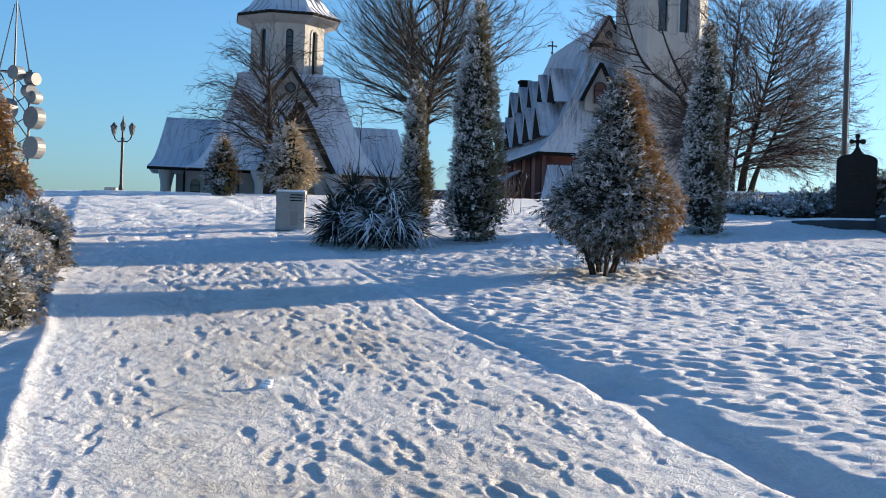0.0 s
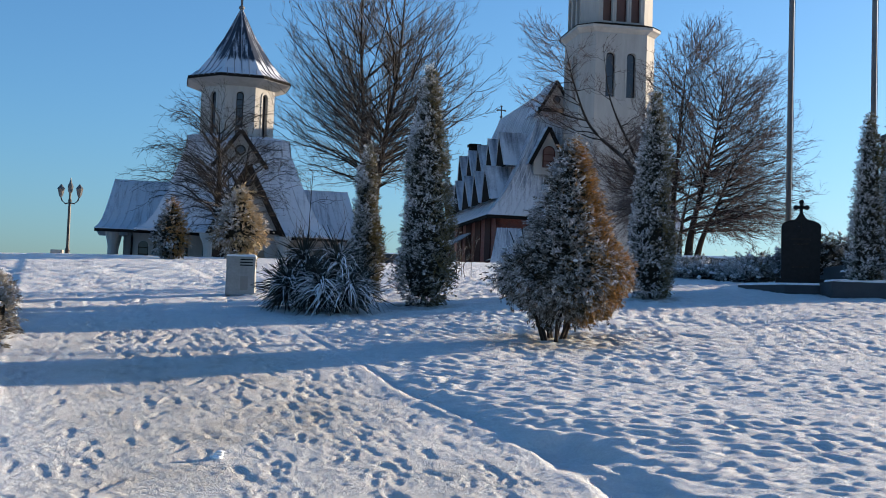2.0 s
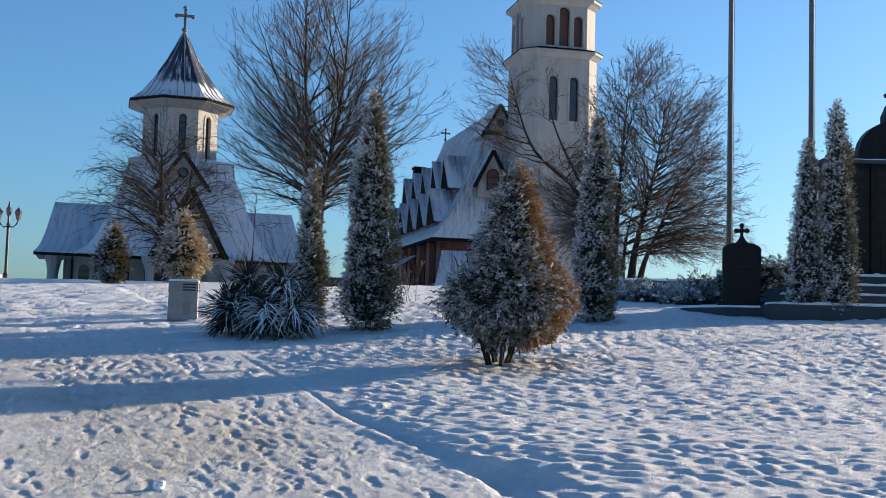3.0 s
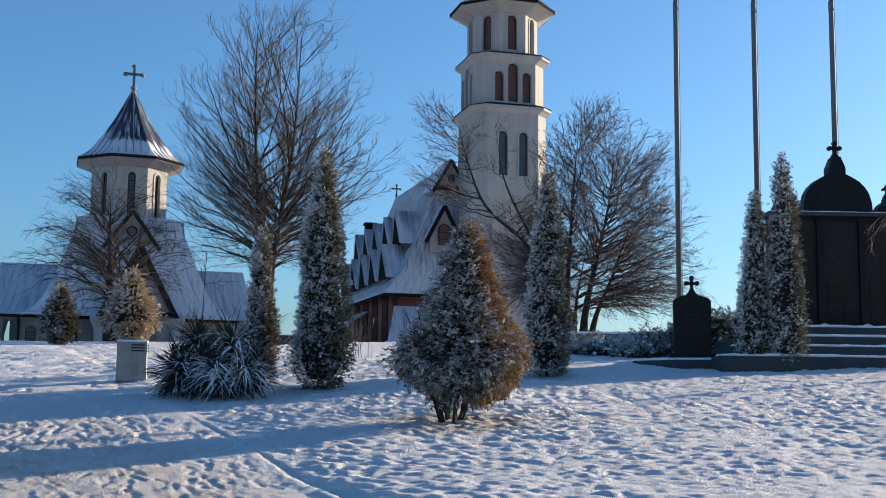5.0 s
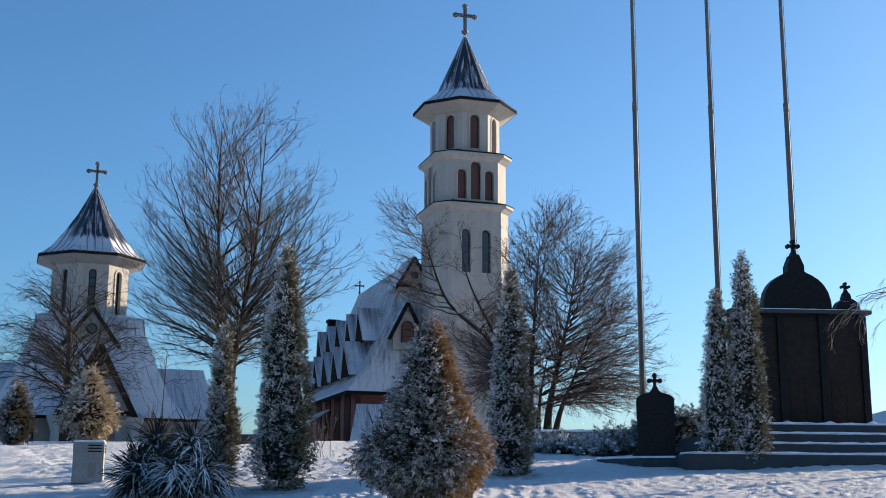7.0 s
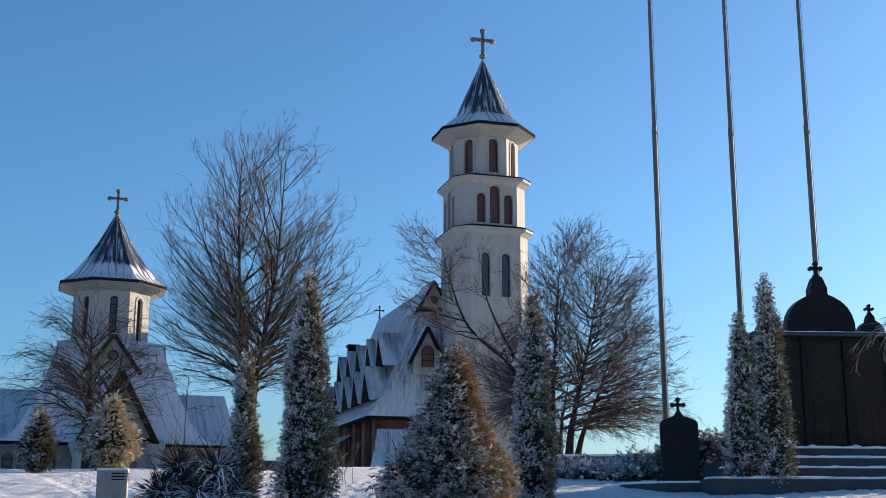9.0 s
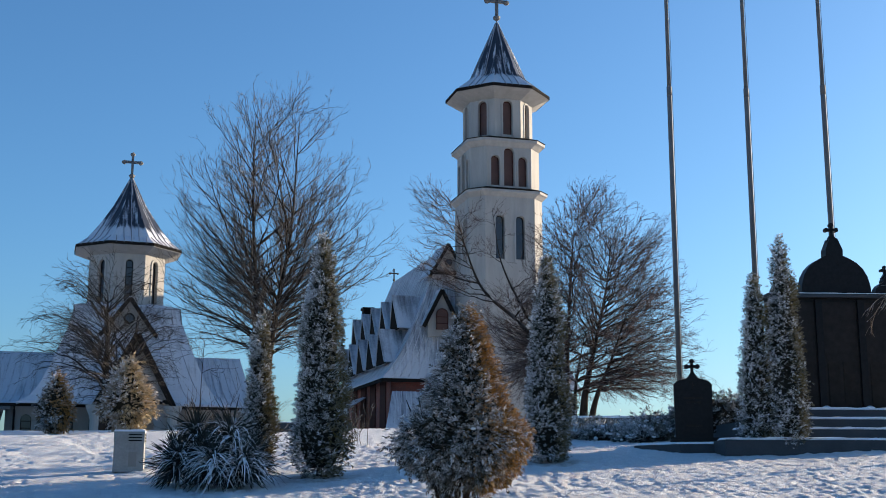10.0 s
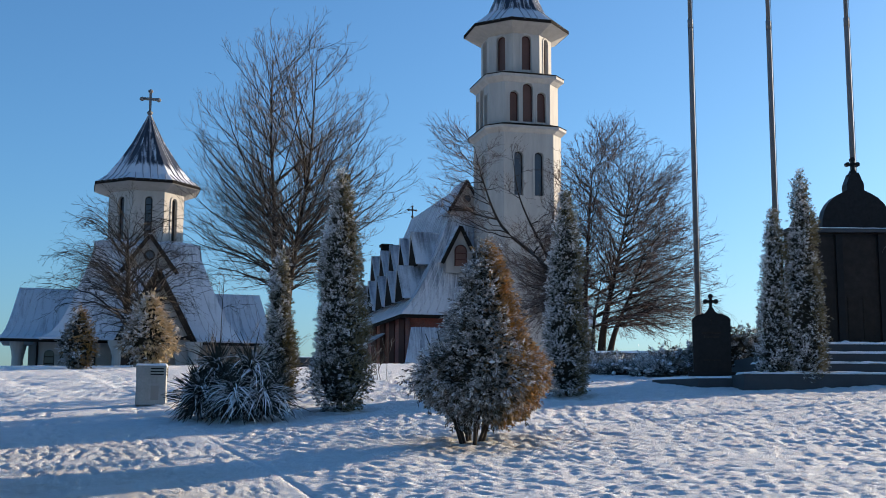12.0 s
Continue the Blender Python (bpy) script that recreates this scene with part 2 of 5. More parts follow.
# ---- building helpers ----
class Shape:
    """Gathers faces of one mesh; st holds metres across and up a slope, for streaks and courses."""

    def __init__(self):
        self.v, self.f, self.st = [], [], []

    def add(self, pts, faces, st=None):
        k = len(self.v)
        self.v += [tuple(p) for p in pts]
        self.st += [tuple(s) for s in st] if st else [(p[0] + p[1], p[2], 0) for p in pts]
        self.f += [tuple(i + k for i in f) for f in faces]
        return self

    def box(self, c, size, rz=0.0, taper=1.0):
        a, b, h = size[0] / 2, size[1] / 2, size[2]
        co, si = math.cos(rz), math.sin(rz)
        pts = []
        for z, s in ((0, 1.0), (h, taper)):
            for x, y in ((-a * s, -b * s), (a * s, -b * s), (a * s, b * s), (-a * s, b * s)):
                pts.append((c[0] + x * co - y * si, c[1] + x * si + y * co, c[2] + z))
        return self.add(pts, [(3, 2, 1, 0), (4, 5, 6, 7), (0, 1, 5, 4), (1, 2, 6, 5), (2, 3, 7, 6), (3, 0, 4, 7)])

    def loft(self, rings, close=True, caps=True):
        """Rings of the same number of points."""
        n = len(rings[0])
        pts = [p for r in rings for p in r]
        faces = []
        for i in range(len(rings) - 1):
            for j in range(n if close else n - 1):
                a, b = i * n + j, i * n + (j + 1) % n
                faces.append((a, b, b + n, a + n))
        if caps:
            faces.append(tuple(range(n - 1, -1, -1)))
            faces.append(tuple(range((len(rings) - 1) * n, len(rings) * n)))
        return self.add(pts, faces)

    def lathe(self, profile, c=(0, 0, 0), n=16, caps=True):
        return self.loft([[(c[0] + r * math.cos(2 * math.pi * j / n), c[1] + r * math.sin(2 * math.pi * j / n), c[2] + z) for j in range(n)] for r, z in profile], True, caps)

    def tube(self, pts, radii, n=5, caps=True):
        rings = []
        for i, p in enumerate(pts):
            p = Vector(p)
            d = (Vector(pts[min(i + 1, len(pts) - 1)]) - Vector(pts[max(i - 1, 0)])).normalized()
            u = d.orthogonal().normalized()
            w = d.cross(u)
            rings.append([p + (u * math.cos(2 * math.pi * j / n) + w * math.sin(2 * math.pi * j / n)) * radii[i] for j in range(n)])
        return self.loft(rings, True, caps)

    def bar(self, a, b, w, h):
        """A straight bar from a to b, w wide and h high."""
        a, b = Vector(a), Vector(b)
        d = (b - a).normalized()
        s = d.cross(Vector((0, 0, 1)))
        s = (s.normalized() if s.length > 1e-4 else Vector((1, 0, 0))) * w / 2
        t = s.cross(d).normalized() * h / 2
        return self.loft([[p - s - t, p + s - t, p + s + t, p - s + t] for p in (a, b)])

    def slab(self, pts, thick, st=None):
        """A flat polygon given thickness downwards along its normal."""
        p = [Vector(q) for q in pts]
        nrm = (p[1] - p[0]).cross(p[2] - p[0]).normalized()
        n = len(p)
        low = [q - nrm * thick for q in p]
        sides = [(j, n + j, n + (j + 1) % n, (j + 1) % n) for j in range(n)]
        return self.add(p + low, [tuple(range(n)), tuple(range(2 * n - 1, n - 1, -1))] + sides, (list(st) * 2) if st else None)

    def weld(self):
        """Join points that coincide, so that the faces make one piece."""
        seen, pick, v, st = {}, [], [], []
        for p, t in zip(self.v, self.st):
            key = tuple(round(c, 4) for c in p)
            if key not in seen:
                seen[key] = len(v)
                v.append(p)
                st.append(t)
            pick.append(seen[key])
        self.v, self.st = v, st
        self.f = [g for g in ([pick[i] for i in f] for f in self.f) if len(set(g)) == len(g)]
        return self

    def mesh(self, name, smooth=False):
        me = bpy.data.meshes.new(name)
        me.from_pydata(self.v, [], self.f)
        at = me.attributes.new("st", 'FLOAT_VECTOR', 'POINT')
        at.data.foreach_set("vector", np.array(self.st, dtype=np.float32).ravel())
        if smooth:
            me.polygons.foreach_set("use_smooth", [True] * len(me.polygons))
        me.update()
        return me


def part(name, shape, material, parent=None, label="", smooth=False, kind=""):
    me = shape.mesh(name, smooth) if isinstance(shape, Shape) else shape
    if not me.materials:
        me.materials.append(material)
    ob = new(name, me)
    if parent:
        ob.parent = parent
    return tagged(ob, label, kind=kind)


def thing(name, m, label, category, group="", kind=""):
    ob = new(name)
    ob.empty_display_size = 0.2
    ob.matrix_world = m
    return tagged(ob, label, category, group, kind)


def lattice(shape, seed):
    rng = np.random.default_rng(seed)
    return rng.random(shape)


def vnoise(x, y, scale, seed):
    """Smooth value noise, 0 to 1."""
    g = lattice((256, 256), seed)
    x, y = x / scale + 1000.3, y / scale + 1000.7
    i, j = np.floor(x).astype(int), np.floor(y).astype(int)
    u, w = x - i, y - j
    u, w = u * u * u * (u * (u * 6 - 15) + 10), w * w * w * (w * (w * 6 - 15) + 10)
    a, b = g[i % 256, j % 256], g[(i + 1) % 256, j % 256]
    c, d = g[i % 256, (j + 1) % 256], g[(i + 1) % 256, (j + 1) % 256]
    return (a * (1 - u) + b * u) * (1 - w) + (c * (1 - u) + d * u) * w


# ---- the ground ----
RISE = 0.1


def hill(x, y):
    """The broad form: a slope that rises to a flat crest and falls away far behind it."""
    x, y = np.asarray(x, float), np.asarray(y, float)
    w = y + 0.12 * np.clip(x, -60, 60)
    z = RISE * w - np.where(w > 22, RISE * (np.minimum(w, 48) - 22) ** 2 / 52, 0) - np.where(w > 48, RISE * (w - 48), 0)
    z = z - np.where(w > 60, 0.012 * (np.minimum(w, 160) - 60), 0) - np.where(w > 130, 0.05 * (np.minimum(w, 900) - 130), 0)
    z = z + 1.5 * np.exp(-((x - 16.5) / 4.2) ** 2 - ((y - 36) / 9.0) ** 2)
    return np.where(w < 0, np.maximum(z, -3.0), z)


def across_path(x, y):
    return 0.907 * x + 0.42 * y, -0.42 * x + 0.907 * y


def smooth(a, b, v):
    t = np.clip((v - a) / (b - a), 0, 1)
    return t * t * (3 - 2 * t)


def ripples(x, y, size, short, long, seed):
    """Even, wind-laid waves: plane waves of many lengths and directions, mostly across y."""
    rng = np.random.default_rng(seed)
    z = np.zeros_like(x)
    for _ in range(20):
        k, a, ph = 2 * math.pi / rng.uniform(short, long), rng.normal(math.pi / 2, 0.8), rng.uniform(0, 6.28)
        z += np.sin(k * (x * math.cos(a) + y * math.sin(a)) + ph)
    return z * size * 0.316


def relief(x, y):
    """Snow lying on the hill: lower on the trodden path, rippled over the grass of the lawn."""
    c, s = across_path(x, y)
    zero = c * 0
    wob = (vnoise(s, zero + 3.0, 0.9, 5) - 0.5) * 0.16 + (vnoise(s, zero + 9.0, 0.33, 6) - 0.5) * 0.10
    edge = 2.93 - 0.03 * smooth(7, 10, s) + wob * smooth(14, 6, s)
    lawn = smooth(edge, edge + 0.25, c)
    left = smooth(-0.40, -0.62, c)
    path = (1 - lawn) * (1 - left) * smooth(26, 18, s)
    near = smooth(60, 25, np.hypot(x, y))
    # snow over tufts of grass: small mounds and hollows of several sizes
    wx, wy = 0.72 * x + (vnoise(x, y, 0.7, 31) - 0.5) * 0.12, y + (vnoise(x, y, 0.7, 32) - 0.5) * 0.12
    ax, ay = wx * 0.85 + wy * 0.53, -wx * 0.53 + wy * 0.85
    bx, by = wx * 0.35 - wy * 0.94, wx * 0.94 + wy * 0.35
    tufts = ripples(wx, wy, 0.0052, 0.085, 0.17, 41) + ripples(wx, wy, 0.0032, 0.2, 0.45, 43) + (vnoise(bx, by, 0.06, 35) - 0.5) * 0.014 + (vnoise(ax, ay, 0.15, 37) - 0.5) * 0.012
    tufts = tufts * (0.56 + 0.78 * vnoise(x, y, 1.0, 20)) * (1 + 0.6 * smooth(8, 16, np.hypot(x, y)))
    broad = (vnoise(x, y, 2.6, 14) - 0.5) * 0.08
    # an uneven ditch between the lawn and the near part of the path
    gap = smooth(0.25, 0.5, vnoise(s, zero + 5.0, 0.55, 22)) * (0.35 + 0.65 * smooth(0.10, 0.22, np.abs(s - 6.47))) * smooth(8.0, 7.5, s)
    wide = 0.13 + 0.12 * vnoise(s, zero + 1.0, 0.4, 27)
    z = lawn * (tufts + broad) * near - 0.085 * gap * np.exp(-(np.maximum(np.abs(c - edge - 0.17) - wide * 0.45, 0) / 0.09) ** 2)
    z -= (0.010 + 0.020 * vnoise(s, zero + 2.0, 0.5, 28)) * np.exp(-((c - edge - 0.05) / 0.026) ** 2) * smooth(19, 15, s) * smooth(7.6, 8.6, s)
    z -= 0.04 * (1 - smooth(edge - 0.1, edge + 1.0, c)) * smooth(-1.1, 0.9, c) * smooth(19, 14, s)
    z += left * ((vnoise(x, y, 0.22, 15) - 0.5) * 0.05 + (vnoise(x, y, 0.1, 33) - 0.5) * 0.025 - 0.035) * near
    # rims: a low kerb under snow and a pushed-up edge of the path
    kerb = 0.55 + 0.6 * vnoise(s, zero + 4.0, 0.45, 29)
    z += 0.022 * kerb * np.exp(-((c + 0.37 + wob * 0.3) / 0.055) ** 2) * smooth(24, 16, s)
    z += 0.016 * np.exp(-((c - edge + 0.05) / 0.07) ** 2) * smooth(13, 9, s) * (0.3 + vnoise(s, zero + 6.0, 0.3, 30))
    tread = smooth(0.5, 1.0, c) * (0.4 + 0.9 * vnoise(x, y, 1.3, 24))
    z += path * tread * ((vnoise(c, s * 0.40, 0.06, 25) - 0.5) * 0.006 + (vnoise(c * 0.9 + 0.2 * s, s * 0.5, 0.13, 26) - 0.5) * 0.006)
    z += path * ((vnoise(x, y, 0.9, 16) - 0.5) * 0.026 + (vnoise(x, y, 0.08, 18) - 0.5) * 0.007 + (vnoise(ax + 7, ay, 0.034, 36) - 0.5) * 0.007 * smooth(14, 9, s))
    far = smooth(14, 22, s) * (1 - lawn) * (1 - left)
    z += far * ((vnoise(x, y, 0.4, 19) - 0.5) * 0.05 + ripples(wx, y, 0.006, 0.25, 0.5, 42)) * near
    return z


def footprints():
    """Walkers' tracks: rows of left and right soles along lines over the path."""
    rng = np.random.default_rng(21)
    marks = []
    lines = [(1.9, 5.0, 2.25, 16), (2.3, 5.5, 2.05, 15), (1.3, 6.5, 1.75, 17), (2.55, 6.0, 2.6, 12), (0.6, 8.0, 1.35, 19), (0.15, 6.2, 0.25, 20), (1.7, 9.0, 0.6, 24),
             (2.1, 7.0, 1.2, 26), (1.0, 12.0, 1.8, 30), (0.2, 14.0, 1.5, 30), (2.0, 13.0, 3.6, 28), (1.6, 6.0, 2.5, 11), (0.9, 9.5, 0.3, 22), (2.2, 10.0, 1.0, 23)]
    for c0, s0, c1, s1 in lines:
        n = int(abs(s1 - s0) / 0.55)
        for k in range(n):
            f = k / max(1, n - 1)
            c, s = c0 + (c1 - c0) * f + (0.1 if k % 2 else -0.1) + rng.normal(0, 0.06), s0 + (s1 - s0) * f + rng.normal(0, 0.07)
            marks.append((c, s, math.atan2(c1 - c0, s1 - s0) + rng.normal(0, 0.12), rng.uniform(0.85, 1.1)))
    for _ in range(190):
        q = rng.uniform(4.5, 17)
        marks.append((rng.uniform(0.8, 2.72), q, rng.normal(0.0, 0.22), rng.uniform(0.8, 1.15)))
    for _ in range(18):
        marks.append((rng.uniform(-0.3, 0.5), rng.uniform(4.5, 8.5), rng.normal(0.1, 0.5), rng.uniform(0.85, 1.1)))
    for _ in range(520):
        q = rng.uniform(11, 34)
        marks.append((rng.uniform(-0.3, 2.9) if q < 18 else rng.uniform(-1.0, 4.5), q, rng.normal(0.05, 0.4), rng.uniform(0.9, 1.25)))
    return marks


def build_ground():
    fine = np.arange(-23, 32.01, 0.11)
    coarse = np.arange(34, 337, 2.0)
    az = np.radians(np.concatenate([fine, coarse]))
    r = [0.0, 0.5, 1.0, 1.6, 2.2, 2.8, 3.4, 4.0]
    while r[-1] < 45:
        r.append(r[-1] * 1.0040)
    while r[-1] < 4000:
        r.append(r[-1] * 1.06)
    r = np.array(r[1:])
    R, A = np.meshgrid(r, az, indexing="ij")
    X, Y = -R * np.sin(A), R * np.cos(A)
    Z = hill(X, Y) + relief(X, Y) * (R < 62) * smooth(1.2, 4.2, R)
    c, s = across_path(X, Y)
    for mc, ms, turn, size in footprints():
        near = np.where((np.abs(c - mc) < 0.4) & (np.abs(s - ms) < 0.4))
        if not len(near[0]):
            continue
        dc, ds = c[near] - mc, s[near] - ms
        u, v = dc * math.cos(turn) - ds * math.sin(turn), dc * math.sin(turn) + ds * math.cos(turn)
        u, v = u / size, v / size
        rough = 0.5 * (vnoise(X[near], Y[near], 0.05, 23) - 0.5)
        # ball and heel of a sole, with a rim of pushed-up snow
        q = np.minimum(np.hypot(u / 0.038, (v - 0.06) / 0.115), np.hypot(u / 0.030, (v + 0.11) / 0.07)) + rough
        deep = (0.0055 + 0.006 * min(1.0, max(0.0, (ms - 9) / 6))) * size
        Z[near] += -deep * (1 - smooth(0.75, 1.15, q)) + 0.0020 * np.exp(-((q - 1.35) / 0.25) ** 2)
    bare = np.zeros_like(Z)
    for bx, by, br in BARE:
        d = np.hypot(X - bx, (Y - by) * 0.9)
        bare = np.maximum(bare, 0.75 * (1 - smooth(br * 0.45, br, d)))
    n_r, n_a = X.shape
    verts = np.concatenate([[[0, 0, float(hill(0, 0))]], np.stack([X, Y, Z], -1).reshape(-1, 3)])
    i, j = np.meshgrid(np.arange(n_r - 1), np.arange(n_a), indexing="ij")
    a, b = 1 + i * n_a + j, 1 + i * n_a + (j + 1) % n_a
    quads = np.stack([a, a + n_a, b + n_a, b], -1).reshape(-1, 4)[:, ::-1]
    tris = [(0, 1 + (j + 1) % n_a, 1 + j) for j in range(n_a)]
    me = bpy.data.meshes.new("ground")
    me.from_pydata(verts.tolist(), [], quads.tolist() + tris)
    at = me.attributes.new("bare", 'FLOAT', 'POINT')
    at.data.foreach_set("value", np.concatenate([[0.0], bare.ravel()]).astype(np.float32))
    me.polygons.foreach_set("use_smooth", [True] * len(me.polygons))
    me.update()
    me.materials.append(M_GROUND)
    return tagged(new("ground", me), "snow-covered slope with a trodden path and rolling lawn", "ground", kind="structure")


def lie(x, y, sink=0.02):
    """Height of the snow at a place, a little below its surface."""
    a = np.array([float(x)]), np.array([float(y)])
    return float(hill(*a)[0] + relief(*a)[0]) - sink


# worn, grassy ground under shrubs: x, y, radius
BARE = [(-0.2, 13.2, 1.05), (-2.25, 17.4, 0.75), (1.2, 19.6, 0.7)]
ground = build_ground()

# ---- the churches ----
def ring(n, r, z, turn=0.0):
    """Corners of a regular polygon whose flat sides lie r from its centre, the first facing -y turned by turn."""
    k = r / math.cos(math.pi / n)
    return [Vector((k * math.sin(2 * math.pi * (j - 0.5) / n + turn), -k * math.cos(2 * math.pi * (j - 0.5) / n + turn), z)) for j in range(n)]


def arched_wall(a, b, z0, z1, openings, thick):
    """A wall from a to b (seen from outside, left to right), with arched openings (centre, sill, width, height) cut through it."""
    sh = Shape()
    a, b = Vector((a[0], a[1], 0)), Vector((b[0], b[1], 0))
    d = (b - a).normalized()
    out = Vector((d.y, -d.x, 0))
    length = (b - a).length

    def at(u, z, back=0.0):
        p = a + d * u - out * back
        return (p.x, p.y, z)

    def face(pts):
        sh.add([at(u, z) for u, z in pts], [tuple(range(len(pts)))], [(u, z, 0) for u, z in pts])
        sh.add([at(u, z, thick) for u, z in pts], [tuple(range(len(pts) - 1, -1, -1))], [(u, z, 0) for u, z in pts])

    u0 = 0.0
    for c, s, w, h in sorted(openings):
        l, r = c - w / 2, c + w / 2
        face([(u0, z0), (l, z0), (l, z1), (u0, z1)])
        face([(l, z0), (r, z0), (r, s), (l, s)])
        arc = [(c - w / 2 * math.cos(math.pi * k / 8), s + h - w / 2 + w / 2 * math.sin(math.pi * k / 8)) for k in range(9)]
        for p, q in zip(arc, arc[1:]):
            face([p, q, (q[0], z1), (p[0], z1)])
        loop = [(l, s)] + arc + [(r, s)]
        n = len(loop)
        sh.add([at(u, z) for u, z in loop] + [at(u, z, thick) for u, z in loop], [(k, n + k, n + (k + 1) % n, (k + 1) % n) for k in range(n)])
        u0 = r
    face([(u0, z0), (length, z0), (length, z1), (u0, z1)])
    for (p, q) in (((0, z0), (0, z1)), ((length, z1), (length, z0)), ((0, z1), (length, z1))):
        sh.add([at(*p), at(*q), at(*q, thick), at(*p, thick)], [(0, 1, 2, 3)])
    return sh.weld()


def arched_window(parent, a, b, opening, inset, pane_mat, frame_mat, surround=0.0, bars=3):
    """Frame, pane and raised surround of one arched opening in a wall from a to b."""
    c, s, w, h = opening
    a, b = Vector((a[0], a[1], 0)), Vector((b[0], b[1], 0))
    d = (b - a).normalized()
    out = Vector((d.y, -d.x, 0))

    def at(u, z, back):
        p = a + d * u - out * back
        return (p.x, p.y, z)

    def outline(g):
        ww, top = w / 2 + g, s + h - w / 2
        return [(c - ww, s - (g if g > 0 else -g * 0))] + [(c - ww * math.cos(math.pi * k / 8), top + ww * math.sin(math.pi * k / 8)) for k in range(9)] + [(c + ww, s - (g if g > 0 else 0))]

    def band(g0, g1, f0, f1):
        sh = Shape()
        o, i = outline(g0), outline(g1)
        n = len(o)
        pts = [at(u, z, f0) for u, z in o] + [at(u, z, f0) for u, z in i] + [at(u, z, f1) for u, z in o] + [at(u, z, f1) for u, z in i]
        faces = []
        for k in range(n - 1):
            faces += [(k, n + k, n + k + 1, k + 1), (k, k + 1, 2 * n + k + 1, 2 * n + k), (n + k, 3 * n + k, 3 * n + k + 1, n + k + 1)]
        return sh.add(pts, faces)

    win = part("window", band(0.0, -0.06, inset - 0.05, inset + 0.05), frame_mat, parent)
    loop = outline(0.0)
    part("pane", Shape().add([at(u, z, inset) for u, z in loop], [tuple(range(len(loop)))]), pane_mat, win)
    if bars:
        for k in range(bars):
            z = s + (h - w * 0.4) * (k + 1) / (bars + 0.6)
            part("glazing_bar", Shape().bar(at(c - w / 2, z, inset - 0.03), at(c + w / 2, z, inset - 0.03), 0.04, 0.05), frame_mat, win)
    if surround:
        part("surround", band(surround, 0.02, -0.05, 0.02), M_PLASTER, win, "raised plaster surround")
    return win


def facet_roof(parent, n, profile, turn, seams, material, name="roof_panel"):
    """A tent roof of n panels over a polygon; profile: flat-side distance and height from eave to tip; raised seams run up each panel."""
    rings = [ring(n, r, z, turn) for r, z in profile]
    for j in range(n):
        sh = Shape()
        run = 0.0
        pts, st = [], []
        for k, rg in enumerate(rings):
            l, r = rg[j], rg[(j + 1) % n]
            if k:
                run += ((l + r) / 2 - (rings[k - 1][j] + rings[k - 1][(j + 1) % n]) / 2).length
            half = (r - l).length / 2
            pts += [l, r]
            st += [(-half + j * 3.7, run, j), (half + j * 3.7, run, j)]
        sh.add(pts, [(2 * k, 2 * k + 1, 2 * k + 3, 2 * k + 2) for k in range(len(rings) - 1)], st)
        panel = part(name, sh, material, parent)
        sh = Shape()
        wide = (rings[0][(j + 1) % n] - rings[0][j]).length
        for q in range(seams + 1):
            u = -wide / 2 + wide * q / seams
            line = []
            for rg in rings:
                l, r = rg[j], rg[(j + 1) % n]
                half = (r - l).length / 2
                if abs(u) <= half + 1e-6:
                    line.append(((l + r) / 2 + (r - l).normalized() * u))
                    last = rg
                else:
                    break
            for p, w in zip(line, line[1:]):
                m = Vector((p.x, p.y, 0)).normalized() * 0.02
                sh.bar(p + m, w + m, 0.05, 0.06)
        part("seams", sh, M_SEAM, panel, kind="stuff")


def cross(parent, z, size, material, y=0.0):
    """A budded cross on a knob."""
    sh = Shape()
    sh.lathe([(0.03, 0), (0.05, size * 0.1), (0.10 * size, size * 0.16), (0.11 * size, size * 0.22), (0.04, size * 0.30), (0.03, size * 0.31)], (0, y, z), 10)
    sh.box((0, y, z + size * 0.3), (0.085 * size, 0.07 * size, size * 0.70))
    sh.box((0, y, z + size * 0.66), (0.56 * size, 0.07 * size, 0.09 * size))
    for dx, dz in ((-0.29, 0.69), (0.29, 0.69), (0, 0.99)):
        sh.lathe([(0.01, -0.085 * size), (0.075 * size, -0.045 * size), (0.092 * size, 0), (0.075 * size, 0.045 * size), (0.01, 0.085 * size)], (dx * size, y, z + dz * size), 8)
    return part("cross", sh, material, parent, "budded metal cross on a knob")


